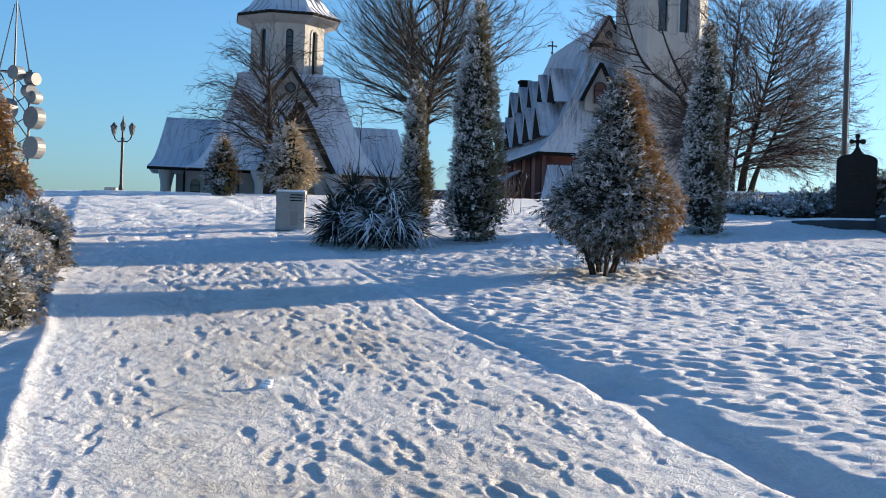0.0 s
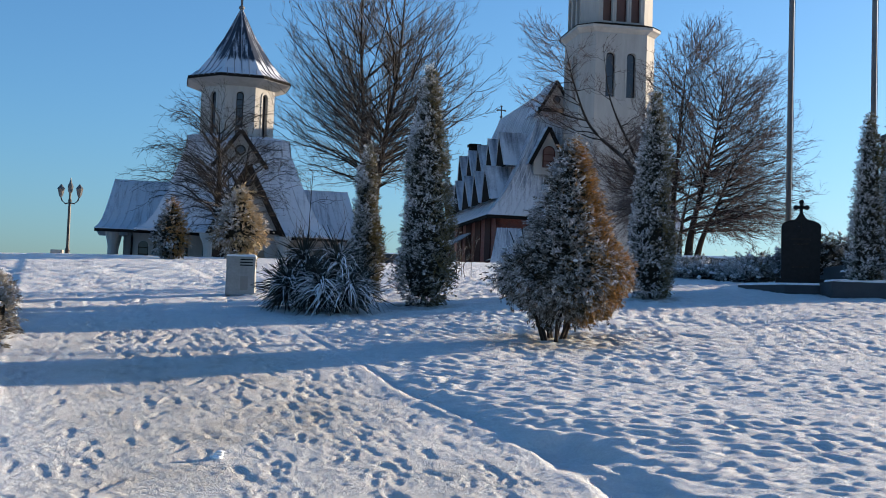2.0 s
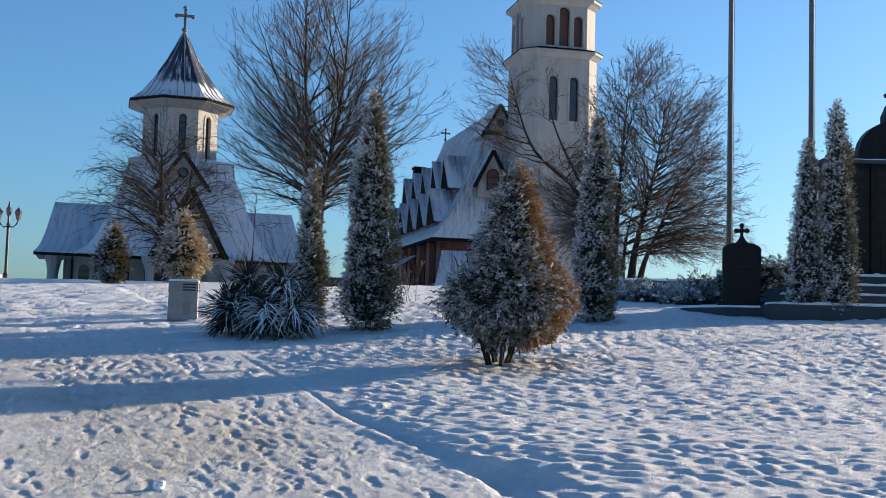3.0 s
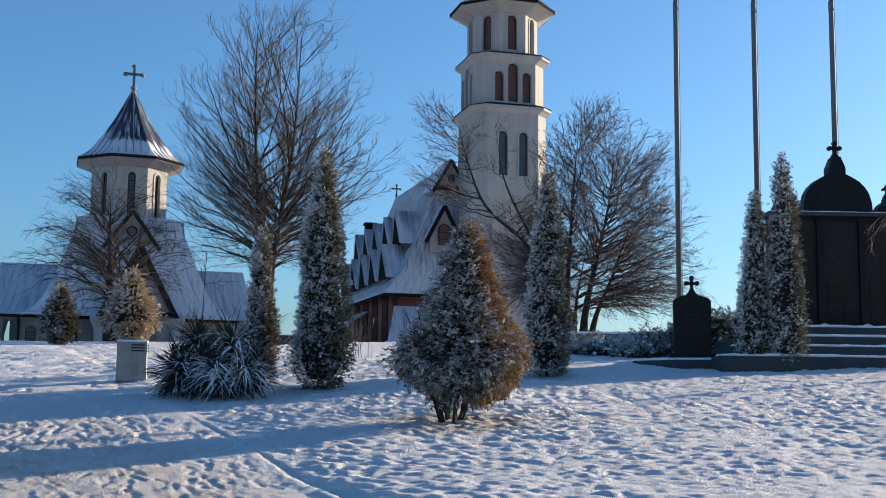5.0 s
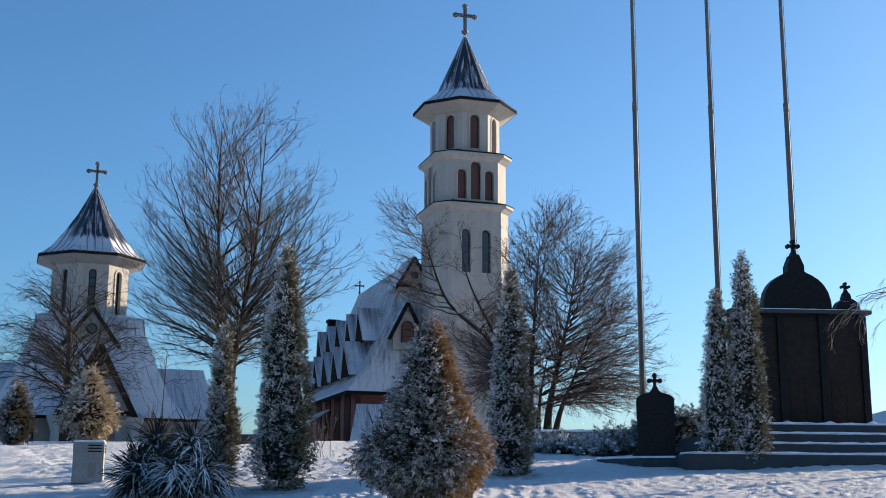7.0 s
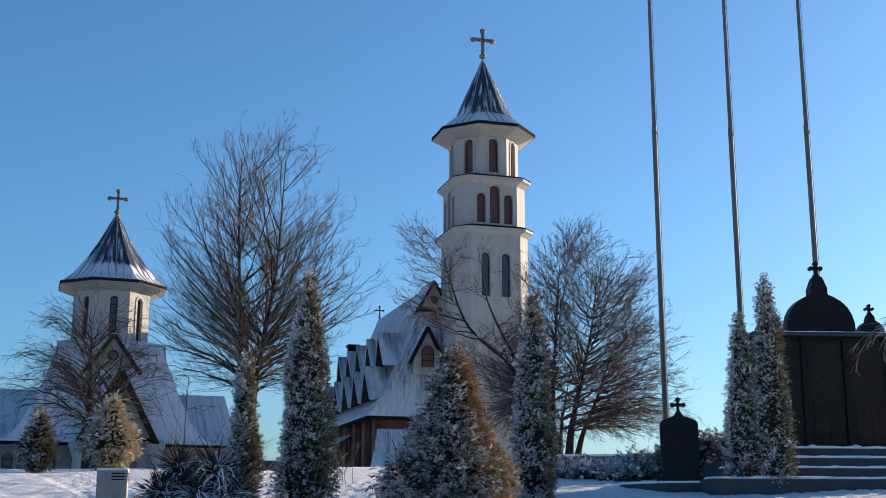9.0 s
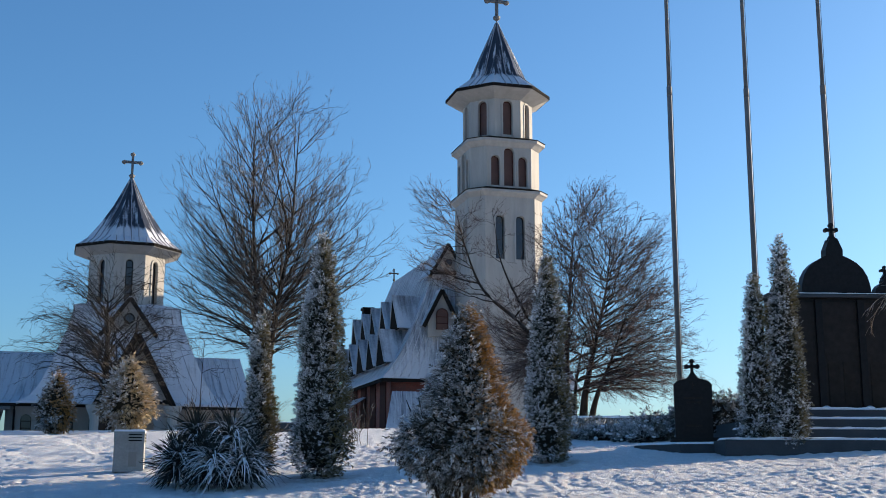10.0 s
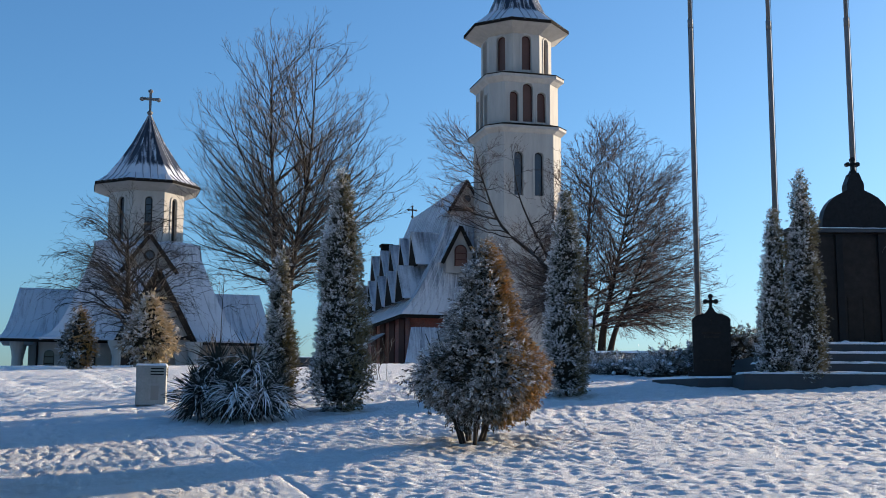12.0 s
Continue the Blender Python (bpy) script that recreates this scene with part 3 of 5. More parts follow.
def curved_slope(parent, name, top, bottom, material, seams=0, sag=0.25, rows=6, thick=0.08, st0=0.0):
    """A roof plane from a top edge (left, right) to an eave (left, right) that sags into a flared eave."""
    tl, tr, bl, br = (Vector(p) for p in (*top, *bottom))
    sh = Shape()
    pts, st, run, before = [], [], 0.0, None
    drop = abs(tl.z - bl.z)
    for k in range(rows + 1):
        f = k / rows
        l, r = bl.lerp(tl, f), br.lerp(tr, f)
        dip = -sag * drop * 0.5 * math.sin(math.pi * min(1.0, f * 1.0)) * (1 - f * 0.5)
        l, r = l + Vector((0, 0, dip)), r + Vector((0, 0, dip))
        mid = (l + r) / 2
        run += (mid - before).length if before is not None else 0.0
        before = mid
        half = (r - l).length / 2
        pts += [l, r]
        st += [(st0 - half, run, 0), (st0 + half, run, 0)]
    n = len(pts)
    low = [p - Vector((0, 0, thick)) for p in pts]
    sh.add(pts + low, [(2 * k, 2 * k + 1, 2 * k + 3, 2 * k + 2) for k in range(rows)] + [(n + 2 * k + 2, n + 2 * k + 3, n + 2 * k + 1, n + 2 * k) for k in range(rows)]
           + [(0, n, n + 1, 1)] + [(2 * k, 2 * k + 2, n + 2 * k + 2, n + 2 * k) for k in range(rows)] + [(2 * k + 3, 2 * k + 1, n + 2 * k + 1, n + 2 * k + 3) for k in range(rows)], st * 2)
    plane = part(name, sh, material, parent)
    sh = Shape()
    for q in range(1, seams):
        f = q / seams
        line = [pts[2 * k].lerp(pts[2 * k + 1], f) + Vector((0, 0, 0.025)) for k in range(rows + 1)]
        for a, b in zip(line, line[1:]):
            sh.bar(a, b, 0.045, 0.05)
    if seams > 1:
        part("seams", sh, M_ROOF_SNOWY, plane, kind="stuff")
    return plane


def gable_front(parent, c, half, z0, z1, depth, material, roof_mat, trim=0.16, lean=0.0):
    """A steep front gable: wall, two roof planes running back and dark barge boards. c: its middle (x, y)."""
    x, y = c
    part("gable_wall", Shape().slab([(x - half, y, z0), (x + half, y, z0), (x, y, z1)], 0.2), material, parent)
    g = part("gable_roof", Shape().slab([(x - half - 0.35, y - 0.25, z0 - 0.35), (x, y - 0.25, z1 + 0.12), (x, y + depth, z1 + 0.12), (x - half - 0.35, y + depth, z0 - 0.35)][::-1], 0.08,
                                        [(0, 0, 0), (depth, 0, 0), (depth, 2, 0), (0, 2, 0)]), roof_mat, parent)
    part("gable_roof", Shape().slab([(x + half + 0.35, y - 0.25, z0 - 0.35), (x, y - 0.25, z1 + 0.12), (x, y + depth, z1 + 0.12), (x + half + 0.35, y + depth, z0 - 0.35)], 0.08,
                                    [(5, 0, 0), (5, 2, 0), (5 + depth, 2, 0), (5 + depth, 0, 0)]), roof_mat, parent)
    for sgn in (-1, 1):
        part("barge_board", Shape().bar((x + sgn * (half + 0.36), y - 0.3, z0 - 0.42), (x, y - 0.3, z1 + 0.02), 0.10, trim * 1.5), M_TRIM, parent)
    return g


def round_window(parent, x, y, z, r):
    w = part("window", Shape().loft([[(x + k * math.cos(t), yy, z + k * math.sin(t)) for t in [j * math.pi / 8 for j in range(16)]] for k, yy in ((r, y), (r, y - 0.06), (r * 0.72, y - 0.06), (r * 0.72, y - 0.01))], True, False), M_TRIM, parent)
    part("pane", Shape().add([(x + r * 0.74 * math.cos(j * math.pi / 8), y - 0.012, z + r * 0.74 * math.sin(j * math.pi / 8)) for j in range(16)], [tuple(range(16))]), M_GLASS, w)


def white_church():
    base = float(hill(-22.2, 76.9))
    root = thing("white_church", pose(-22.75, 76.75, base, 0, 0, 20), "white plastered church with eight-sided tower and snowy roofs", "church")
    eave, ridge, hl = 3.05, 6.4, 7.75
    # long low body, with an open porch bay at its left end
    part("wall", arched_wall((-hl + 1.2, -2.6), (hl - 0.4, -2.6), -1.0, eave, [(-5.6 + hl - 1.2, 1.1, 0.62, 1.25), (-3.2 + hl - 1.2, 1.1, 0.72, 1.45), (5.6 + hl - 1.2, 1.1, 0.7, 1.4)], 0.35), M_PLASTER_DIM, root)
    for u in (-5.6, -3.2, 5.6):
        arched_window(root, (-hl + 1.2, -2.6), (hl - 0.4, -2.6), (u + hl - 1.2, 1.1, 0.66, 1.35), 0.2, M_GLASS, M_TRIM, 0.0, 2)
    part("wall", Shape().box((-hl + 1.4, 0.2, -1.0), (0.35, 5.6, eave + 1.0)), M_PLASTER_DIM, root)
    part("wall", Shape().box((hl - 0.4, 0.2, -1.0), (0.35, 5.6, eave + 1.0)), M_PLASTER_DIM, root)
    part("wall", Shape().box((0, 3.2, -1.0), (2 * hl - 1.6, 0.35, eave + 1.0)), M_PLASTER_DIM, root)
    for y in (-2.5, 3.0):
        part("porch_column", Shape().lathe([(0.36, -0.9), (0.36, -0.2), (0.27, 0.0), (0.25, 1.9), (0.30, 2.2), (0.42, 2.75), (0.45, eave - 0.02)], (-hl + 0.25, y, 0), 12), M_PLASTER, root)
    # roof planes with flared eaves
    curved_slope(root, "roof_plane", ((-hl + 0.2, 0.3, ridge), (hl - 0.2, 0.3, ridge)), ((-hl - 0.8, -3.5, eave - 0.05), (hl + 0.8, -3.5, eave - 0.05)), M_ROOF_SNOWY, 36, 0.45)
    curved_slope(root, "roof_plane", ((hl - 0.2, 0.3, ridge), (-hl + 0.2, 0.3, ridge)), ((hl + 0.8, 4.1, eave - 0.05), (-hl - 0.8, 4.1, eave - 0.05)), M_ROOF_SNOWY, 0, 0.45)
    curved_slope(root, "roof_end", ((-hl + 0.2, 0.32, ridge), (-hl + 0.2, 0.28, ridge)), ((-hl - 0.8, 4.1, eave - 0.05), (-hl - 0.8, -3.5, eave - 0.05)), M_ROOF_SNOWY, 8, 0.45)
    curved_slope(root, "roof_end", ((hl - 0.2, 0.28, ridge), (hl - 0.2, 0.32, ridge)), ((hl + 0.8, -3.5, eave - 0.05), (hl + 0.8, 4.1, eave - 0.05)), M_ROOF_SNOWY, 8, 0.45)
    part("fascia", Shape().box((0, -3.48, eave - 0.28), (2 * hl + 1.6, 0.08, 0.18)), M_TRIM, root)
    part("soffit", Shape().box((0, 0.3, eave - 0.12), (2 * hl + 1.4, 7.4, 0.05)), M_PLASTER_DIM, root)
    # middle: flared skirt roof round a square base, then the drum
    b0, b1, zt, zb = 3.35, 6.2, 8.05, eave - 0.1
    sk = [(-1, -1), (1, -1), (1, 1), (-1, 1)]
    for (ax, ay), (bx, by) in zip(sk, sk[1:] + sk[:1]):
        curved_slope(root, "skirt_roof", ((ax * b0, ay * b0, zt), (bx * b0, by * b0, zt)), ((ax * b1, ay * b1 * 0.85, zb), (bx * b1, by * b1 * 0.85, zb)), M_ROOF_SNOWY, 12, 0.55, 8, 0.08, ax * 9 + ay * 5)
    for (ax, ay), (bx, by) in zip(sk, sk[1:] + sk[:1]):
        sh = Shape()
        sh.add([(ax * b0, ay * b0, zt - 0.4), (bx * b0, by * b0, zt - 0.4), (bx * b0 * 0.95, by * b0 * 0.95, zt + 1.05), (ax * b0 * 0.95, ay * b0 * 0.95, zt + 1.05)], [(0, 1, 2, 3)], [(0, 0, 0), (6, 0, 0), (6, 2, 0), (0, 2, 0)])
        clad = part("tower_base", sh, M_ROOF_DORMER, root, "dark sheet cladding streaked with snow")
        sh = Shape()
        for q in range(13):
            f = q / 12
            p0 = Vector((ax, ay, 0)).lerp(Vector((bx, by, 0)), f)
            sh.bar((p0.x * b0, p0.y * b0, zt - 0.4), (p0.x * b0 * 0.95, p0.y * b0 * 0.95, zt + 1.05), 0.06, 0.06)
        part("seams", sh, M_SEAM, clad, kind="stuff")
    part("base_cap", Shape().add([(x * b0 * 0.95, y * b0 * 0.95, zt + 1.05) for x, y in sk] + [(x * 2.0, y * 2.0, zt + 1.4) for x, y in sk], [(0, 1, 5, 4), (1, 2, 6, 5), (2, 3, 7, 6), (3, 0, 4, 7), (4, 5, 6, 7)]), M_ROOF_SNOWY, root)
    z0, z1, r = zt - 1.2, 12.95, 2.32
    low = ring(8, r, 0)
    for j in range(8):
        a, b = low[j], low[(j + 1) % 8]
        o = ((b - a).length / 2, z1 - 3.45, 0.46, 2.75)
        part("drum_wall", arched_wall(a, b, z0, z1, [o], 0.35), M_PLASTER, root)
        arched_window(root, a, b, o, 0.2, M_GLASS, M_TRIM, 0.16, 4)
    part("drum_core", Shape().loft([ring(8, r - 0.4, z0), ring(8, r - 0.4, z1)]), M_TRIM, root)
    part("cornice", Shape().loft([ring(8, r + 0.04, z1 - 0.35), ring(8, r + 0.95, z1 + 0.02), ring(8, r + 0.95, z1 + 0.16), ring(8, r, z1 + 0.18)]), M_PLASTER_DIM, root)
    part("fascia", Shape().loft([ring(8, r + 0.97, z1 + 0.06), ring(8, r + 1.0, z1 + 0.06), ring(8, r + 1.0, z1 + 0.26), ring(8, r + 0.97, z1 + 0.26)], True, False), M_TRIM, root)
    facet_roof(root, 8, [(r + 1.0, z1 + 0.2), (r + 0.35, z1 + 0.72), (r - 0.35, z1 + 1.65), (r - 1.3, z1 + 3.2), (0.06, z1 + 5.15)], 0, 6, M_ROOF)
    cross(root, z1 + 4.95, 1.85, M_STEEL)
    # two gables one over the other on the front, then the entrance porch gable
    gable_front(root, (0.05, -b0 - 0.35), 1.35, zt - 0.5, zt + 1.45, 2.2, M_PLASTER_DIM, M_ROOF_SNOWY)
    round_window(root, 0.05, -b0 - 0.57, zt + 0.2, 0.34)
    gable_front(root, (0.5, -b0 - 1.9), 1.95, eave + 0.1, 7.1, 4.2, M_PLASTER_DIM, M_ROOF_SNOWY, 0.24)
    round_window(root, 0.5, -b0 - 2.12, 6.15, 0.34)
    part("timber_truss", Shape().bar((-0.6, -b0 - 2.15, 5.4), (1.6, -b0 - 2.15, 5.4), 0.12, 0.2).bar((0.5, -b0 - 2.15, 5.4), (0.5, -b0 - 2.15, eave + 0.7), 0.12, 0.16).weld(), M_TRIM, root)
    part("porch_arch", arched_wall((-1.7, -b0 - 1.95), (2.7, -b0 - 1.95), -0.6, eave + 0.1, [(2.2, -0.58, 2.5, 3.3)], 0.3), M_PLASTER_DIM, root)
    part("porch_beam", Shape().box((0.5, -b0 - 2.05, eave - 0.1), (4.6, 0.3, 0.24)), M_TRIM, root)
    for x in (-1.75, 2.75):
        part("porch_column", Shape().lathe([(0.40, -0.9), (0.40, 0.0), (0.30, 0.2), (0.28, 1.9), (0.34, 2.2), (0.52, 2.6), (0.56, eave - 0.25)], (x, -b0 - 2.25, 0), 12), M_PLASTER, root)
    part("porch_door", Shape().box((0.3, -2.78, -0.6), (1.7, 0.1, 2.9)), M_WOODRED, root)
    for u in (-6.3, -1.9, 4.3, 6.6):
        part("downpipe", Shape().tube([(u, -2.75, -0.8), (u, -2.75, eave - 0.5), (u, -3.3, eave - 0.2)], [0.06] * 3, 6), M_TRIM, root)
    return root


def bell_tower():
    base = float(hill(1.6, 80.0))
    root = thing("bell_tower", pose(1.6, 82.2, base, 0, 0, 17), "tall white three-stage bell tower with snowy tent roof", "tower")

    def stage(half, cut, z0, z1, fronts, mat, lab=""):
        pts = [(-half + cut, -half), (half - cut, -half), (half, -half + cut), (half, half - cut), (half - cut, half), (-half + cut, half), (-half, half - cut), (-half, -half + cut)]
        for j in range(8):
            a, b = Vector((*pts[j], 0)), Vector((*pts[(j + 1) % 8], 0))
            L = (b - a).length
            ops = [(L / 2 + u, s, w, h) for u, s, w, h in fronts] if j % 2 == 0 else []
            part("stage_wall", arched_wall(a, b, z0, z1, ops, 0.4), mat, root)
            for o in ops:
                arched_window(root, a, b, o, 0.28, M_LOUVRE if z0 > 14 else M_GLASS, M_TRIM if z0 < 14 else M_WOODRED, 0.14, 0)

    def band(half, cut, z, proj, h):
        def oct_(hf, zz):
            return [Vector((x, y, zz)) for x, y in [(-hf + cut, -hf), (hf - cut, -hf), (hf, -hf + cut), (hf, hf - cut), (hf - cut, hf), (-hf + cut, hf), (-hf, hf - cut), (-hf, -hf + cut)]]
        part("cornice", Shape().loft([oct_(half + 0.03, z), oct_(half + proj * 0.6, z + h * 0.4), oct_(half + proj, z + h * 0.6), oct_(half + proj, z + h), oct_(half - 0.5, z + h + 0.25)]), M_PLASTER, root)
        part("flashing", Shape().loft([oct_(half + proj + 0.01, z + h * 0.98), oct_(half + proj + 0.02, z + h + 0.05), oct_(half - 0.4, z + h + 0.34)]), M_TRIM, root)

    stage(2.62, 0.85, -1.0, 17.6, [(-0.72, 13.2, 0.62, 3.0), (0.72, 13.2, 0.62, 3.0)], M_PLASTER)
    band(2.62, 0.85, 17.5, 0.30, 0.45)
    stage(2.5, 0.9, 17.95, 21.2, [(-0.98, 18.3, 0.62, 2.1), (0.0, 18.3, 0.72, 2.7), (0.98, 18.3, 0.62, 2.1)], M_PLASTER)
    band(2.5, 0.9, 21.05, 0.34, 0.5)
    z0, z1, r = 21.5, 25.0, 2.28
    low = ring(8, r, 0)
    for j in range(8):
        a, b = low[j], low[(j + 1) % 8]
        o = ((b - a).length / 2, z0 + 0.5, 0.66, 2.45)
        part("drum_wall", arched_wall(a, b, z0, z1, [o], 0.35), M_PLASTER, root)
        arched_window(root, a, b, o, 0.26, M_LOUVRE, M_WOODRED, 0.13, 0)
    part("core", Shape().loft([ring(8, 1.75, -1), ring(8, 1.75, z1)]), M_TRIM, root)
    part("cornice", Shape().loft([ring(8, r + 0.03, z1 - 0.45), ring(8, r + 1.1, z1 + 0.05), ring(8, r + 1.1, z1 + 0.2), ring(8, r, z1 + 0.22)]), M_PLASTER_DIM, root)
    part("fascia", Shape().loft([ring(8, r + 1.12, z1 + 0.08), ring(8, r + 1.16, z1 + 0.08), ring(8, r + 1.16, z1 + 0.30), ring(8, r + 1.12, z1 + 0.30)], True, False), M_TRIM, root)
    facet_roof(root, 8, [(r + 1.16, z1 + 0.25), (r - 0.3, z1 + 1.5), (r - 0.42, z1 + 1.72), (r - 1.2, z1 + 3.65), (0.07, z1 + 6.0)], 0, 6, M_ROOF)
    cross(root, z1 + 5.9, 2.5, M_STEEL)
    return root


def dormer(root, y, x, z, h, w, depth, mat):
    """A pointed dormer on the long side that faces -x: front coloured dark for the overhang's shade, two snowy roof
    planes.
    """
    part("dormer_front", Shape().slab([(x - 0.06, y - w / 2 - 0.06, z - 0.22), (x - 0.06, y + w / 2 + 0.06, z - 0.22), (x - 0.18, y, z + h + 0.06)][::-1], 0.1), M_TRIM, root)
    part("dormer_roof", Shape().slab([(x - 0.10, y - w / 2 - 0.08, z - 0.12), (x - 0.24, y, z + h + 0.1), (x + depth, y, z + h + 0.1), (x + depth, y - w / 2 - 0.04, z - 0.1)][::-1], 0.08,
                                     [(y, 0, 0), (y, 2, 0), (y + 2, 2, 0), (y + 2, 0, 0)][::-1]), mat, root)
    part("dormer_roof", Shape().slab([(x - 0.10, y + w / 2 + 0.08, z - 0.12), (x - 0.24, y, z + h + 0.1), (x + depth, y, z + h + 0.1), (x + depth, y + w / 2 + 0.04, z - 0.1)], 0.08,
                                     [(y, 0, 0), (y, 2, 0), (y + 2, 2, 0), (y + 2, 0, 0)]), mat, root)


def brick_church():
    base = float(hill(-2.0, 84.0))
    root = thing("brick_church", pose(-1.95, 83.1, base, 0, 0, 17.5), "brick church with steep snowy roof and rows of dark dormers", "church")
    hw, L, eave, ridge = 4.0, 17.2, 5.8, 14.8
    for (a, b) in (((-hw, 0), (hw, 0)), ((hw, 0), (hw, L)), ((hw, L), (-hw, L)), ((-hw, L), (-hw, 0))):
        part("wall", arched_wall(a, b, -1.0, eave, [], 0.35), M_BRICK, root)
    # timber panels on the long side
    for y in (2.2, 5.4, 8.6, 11.8, 15.0):
        part("timber_panel", Shape().box((-hw - 0.04, y, 0.8), (0.08, 1.7, eave - 1.2)), M_WOODRED, root)
    # roof: two long planes, a hipped front under a gablet, a hipped back
    f0, g0 = -0.7, 0.55
    curved_slope(root, "roof_plane", ((0, L - 1.0, ridge), (0, g0, ridge)), ((-hw - 0.75, L + 0.7, eave - 0.35), (-hw - 0.75, f0, eave - 0.35)), M_ROOF_BRICK, 24, 0.30, 8)
    curved_slope(root, "roof_plane", ((0, g0, ridge), (0, L - 1.0, ridge)), ((hw + 0.75, f0, eave - 0.35), (hw + 0.75, L + 0.7, eave - 0.35)), M_ROOF_BRICK, 24, 0.30, 8)
    curved_slope(root, "roof_hip", ((-0.8, g0, ridge - 1.75), (0.8, g0, ridge - 1.75)), ((-hw - 0.75, f0, eave - 0.35), (hw + 0.75, f0, eave - 0.35)), M_ROOF_BRICK, 16, 0.30, 8)
    curved_slope(root, "roof_hip", ((0.02, L - 1.0, ridge), (-0.02, L - 1.0, ridge)), ((hw + 0.75, L + 0.7, eave - 0.35), (-hw - 0.75, L + 0.7, eave - 0.35)), M_ROOF_BRICK, 12, 0.30, 8)
    part("fascia", Shape().bar((-hw - 0.75, f0 - 0.02, eave - 0.55), (hw + 0.75, f0 - 0.02, eave - 0.55), 0.08, 0.24), M_TRIM, root)
    part("fascia", Shape().bar((-hw - 0.77, f0, eave - 0.55), (-hw - 0.77, L + 0.7, eave - 0.55), 0.08, 0.24), M_TRIM, root)
    gable_front(root, (0, g0 - 0.55), 0.98, ridge - 1.8, ridge + 0.05, 3.0, M_PLASTER, M_ROOF_BRICK, 0.13)
    round_window(root, 0, g0 - 0.77, ridge - 1.2, 0.27)
    part("gable_sill", Shape().bar((-1.3, g0 - 0.8, ridge - 1.92), (1.3, g0 - 0.8, ridge - 1.92), 0.3, 0.26), M_TRIM, root)
    # front dormer with an arched window
    gable_front(root, (-0.65, f0 + 0.05), 0.95, 9.35, 11.5, 2.4, M_PLASTER, M_ROOF_BRICK, 0.17)
    part("dormer_wall", Shape().box((-0.65, f0 + 0.16, 8.3), (1.9, 0.25, 1.05)), M_PLASTER, root)
    arched_window(root, (-1.6, f0 - 0.2), (0.3, f0 - 0.2), (0.95, 8.75, 0.86, 1.5), -0.02, M_LOUVRE, M_WOODRED, 0.0, 2)
    for k in range(5):
        y = 2.0 + k * 3.4
        dormer(root, y, -4.25, 6.75, 2.2, 2.5, 2.8, M_ROOF_DORMER)
        dormer(root, y + 0.4, -3.2, 9.2, 2.25, 2.4, 2.4, M_ROOF_DORMER)
    part("chimney", Shape().box((-2.4, 15.1, 8.6), (0.75, 0.75, 3.6)).box((-2.4, 15.1, 12.2), (0.95, 0.95, 0.2)), M_TRIM, root)
    c = cross(root, ridge - 0.05, 1.1, M_IRON, L - 1.2)
    # lean-to porch roofs beside the front
    curved_slope(root, "porch_roof", ((-4.4, -2.0, 4.4), (-1.5, -2.0, 4.4)), ((-5.5, -4.4, 1.4), (-1.0, -4.4, 1.4)), M_ROOF_BRICK, 9, 0.2)
    part("wall", Shape().box((-hw + 1.1, -1.2, -1.0), (2.0, 2.2, 4.0)), M_BRICK, root)
    part("annex_wall", Shape().box((-hw - 3.0, 9.0, -1.0), (3.4, 4.0, 2.6)), M_WOODRED, root)
    curved_slope(root, "annex_roof", ((-hw - 0.3, 11.4, 4.6), (-hw - 0.3, 6.6, 4.6)), ((-hw - 5.2, 11.4, 1.7), (-hw - 5.2, 6.6, 1.7)), M_ROOF_BRICK, 8, 0.1)
    # wing to the tower with a steep roof
    curved_slope(root, "wing_roof", ((hw + 2.2, 1.0, 11.2), (hw + 3.6, 1.0, 11.2)), ((hw - 2.8, -2.4, 4.7), (hw + 4.9, -2.4, 4.7)), M_ROOF_BRICK, 16, 0.15)
    part("wing_wall", Shape().box((hw + 1.35, -0.4, -1.0), (6.5, 2.6, 5.6)), M_PLASTER, root)
    lamp = part("wall_lantern", Shape().tube([(4.3, -1.7, 7.0 - base), (4.3, -2.0, 7.05 - base), (4.3, -2.05, 7.2 - base)], [0.04] * 3, 6), M_IRON, root, "black iron wall lantern")
    part("lantern_glass", Shape().lathe([(0.06, 0.0), (0.17, 0.35), (0.19, 0.38), (0.05, 0.6)], (4.3, -2.05, 7.2 - base), 8), M_LANTERN, lamp)
    return root


white_church()
bell_tower()
brick_church()

# ---- trees and shrubs ----
def shoot(rng, out, p, d, length, radius, lift, level):
    """A thin, jointed twig, with a few side shoots."""
    pts, q, e = [p], p, d
    n = 3 if level else 2
    for k in range(n):
        e = (e + Vector((rng.gauss(0, 0.13), rng.gauss(0, 0.13), rng.gauss(0, 0.10) + lift * 3 / n))).normalized()
        q = q + e * (length / n)
        pts.append(q)
    out.append((pts, [radius * (1 - 0.5 * k / n) for k in range(n + 1)]))
    if level:
        for k in range(rng.choice((2, 2, 3))):
            f = rng.uniform(0.25, 0.9) * 3
            i = min(2, int(f))
            side = Vector((rng.gauss(0, 1), rng.gauss(0, 1), rng.gauss(0, 1)))
            side = (side - e * side.dot(e)).normalized()
            shoot(rng, out, pts[i].lerp(pts[i + 1], f - i), (e + side * rng.uniform(0.5, 0.9)).normalized(), length * rng.uniform(0.4, 0.7), radius * 0.75, lift, level - 1)


def limbs_mesh(name, limbs, sides, caps=True):
    """Limbs as thin tubes, in one mesh."""
    sh = Shape()
    for pts, radii in limbs:
        sh.tube(pts, radii, sides, caps)
    return sh.mesh(name, True)


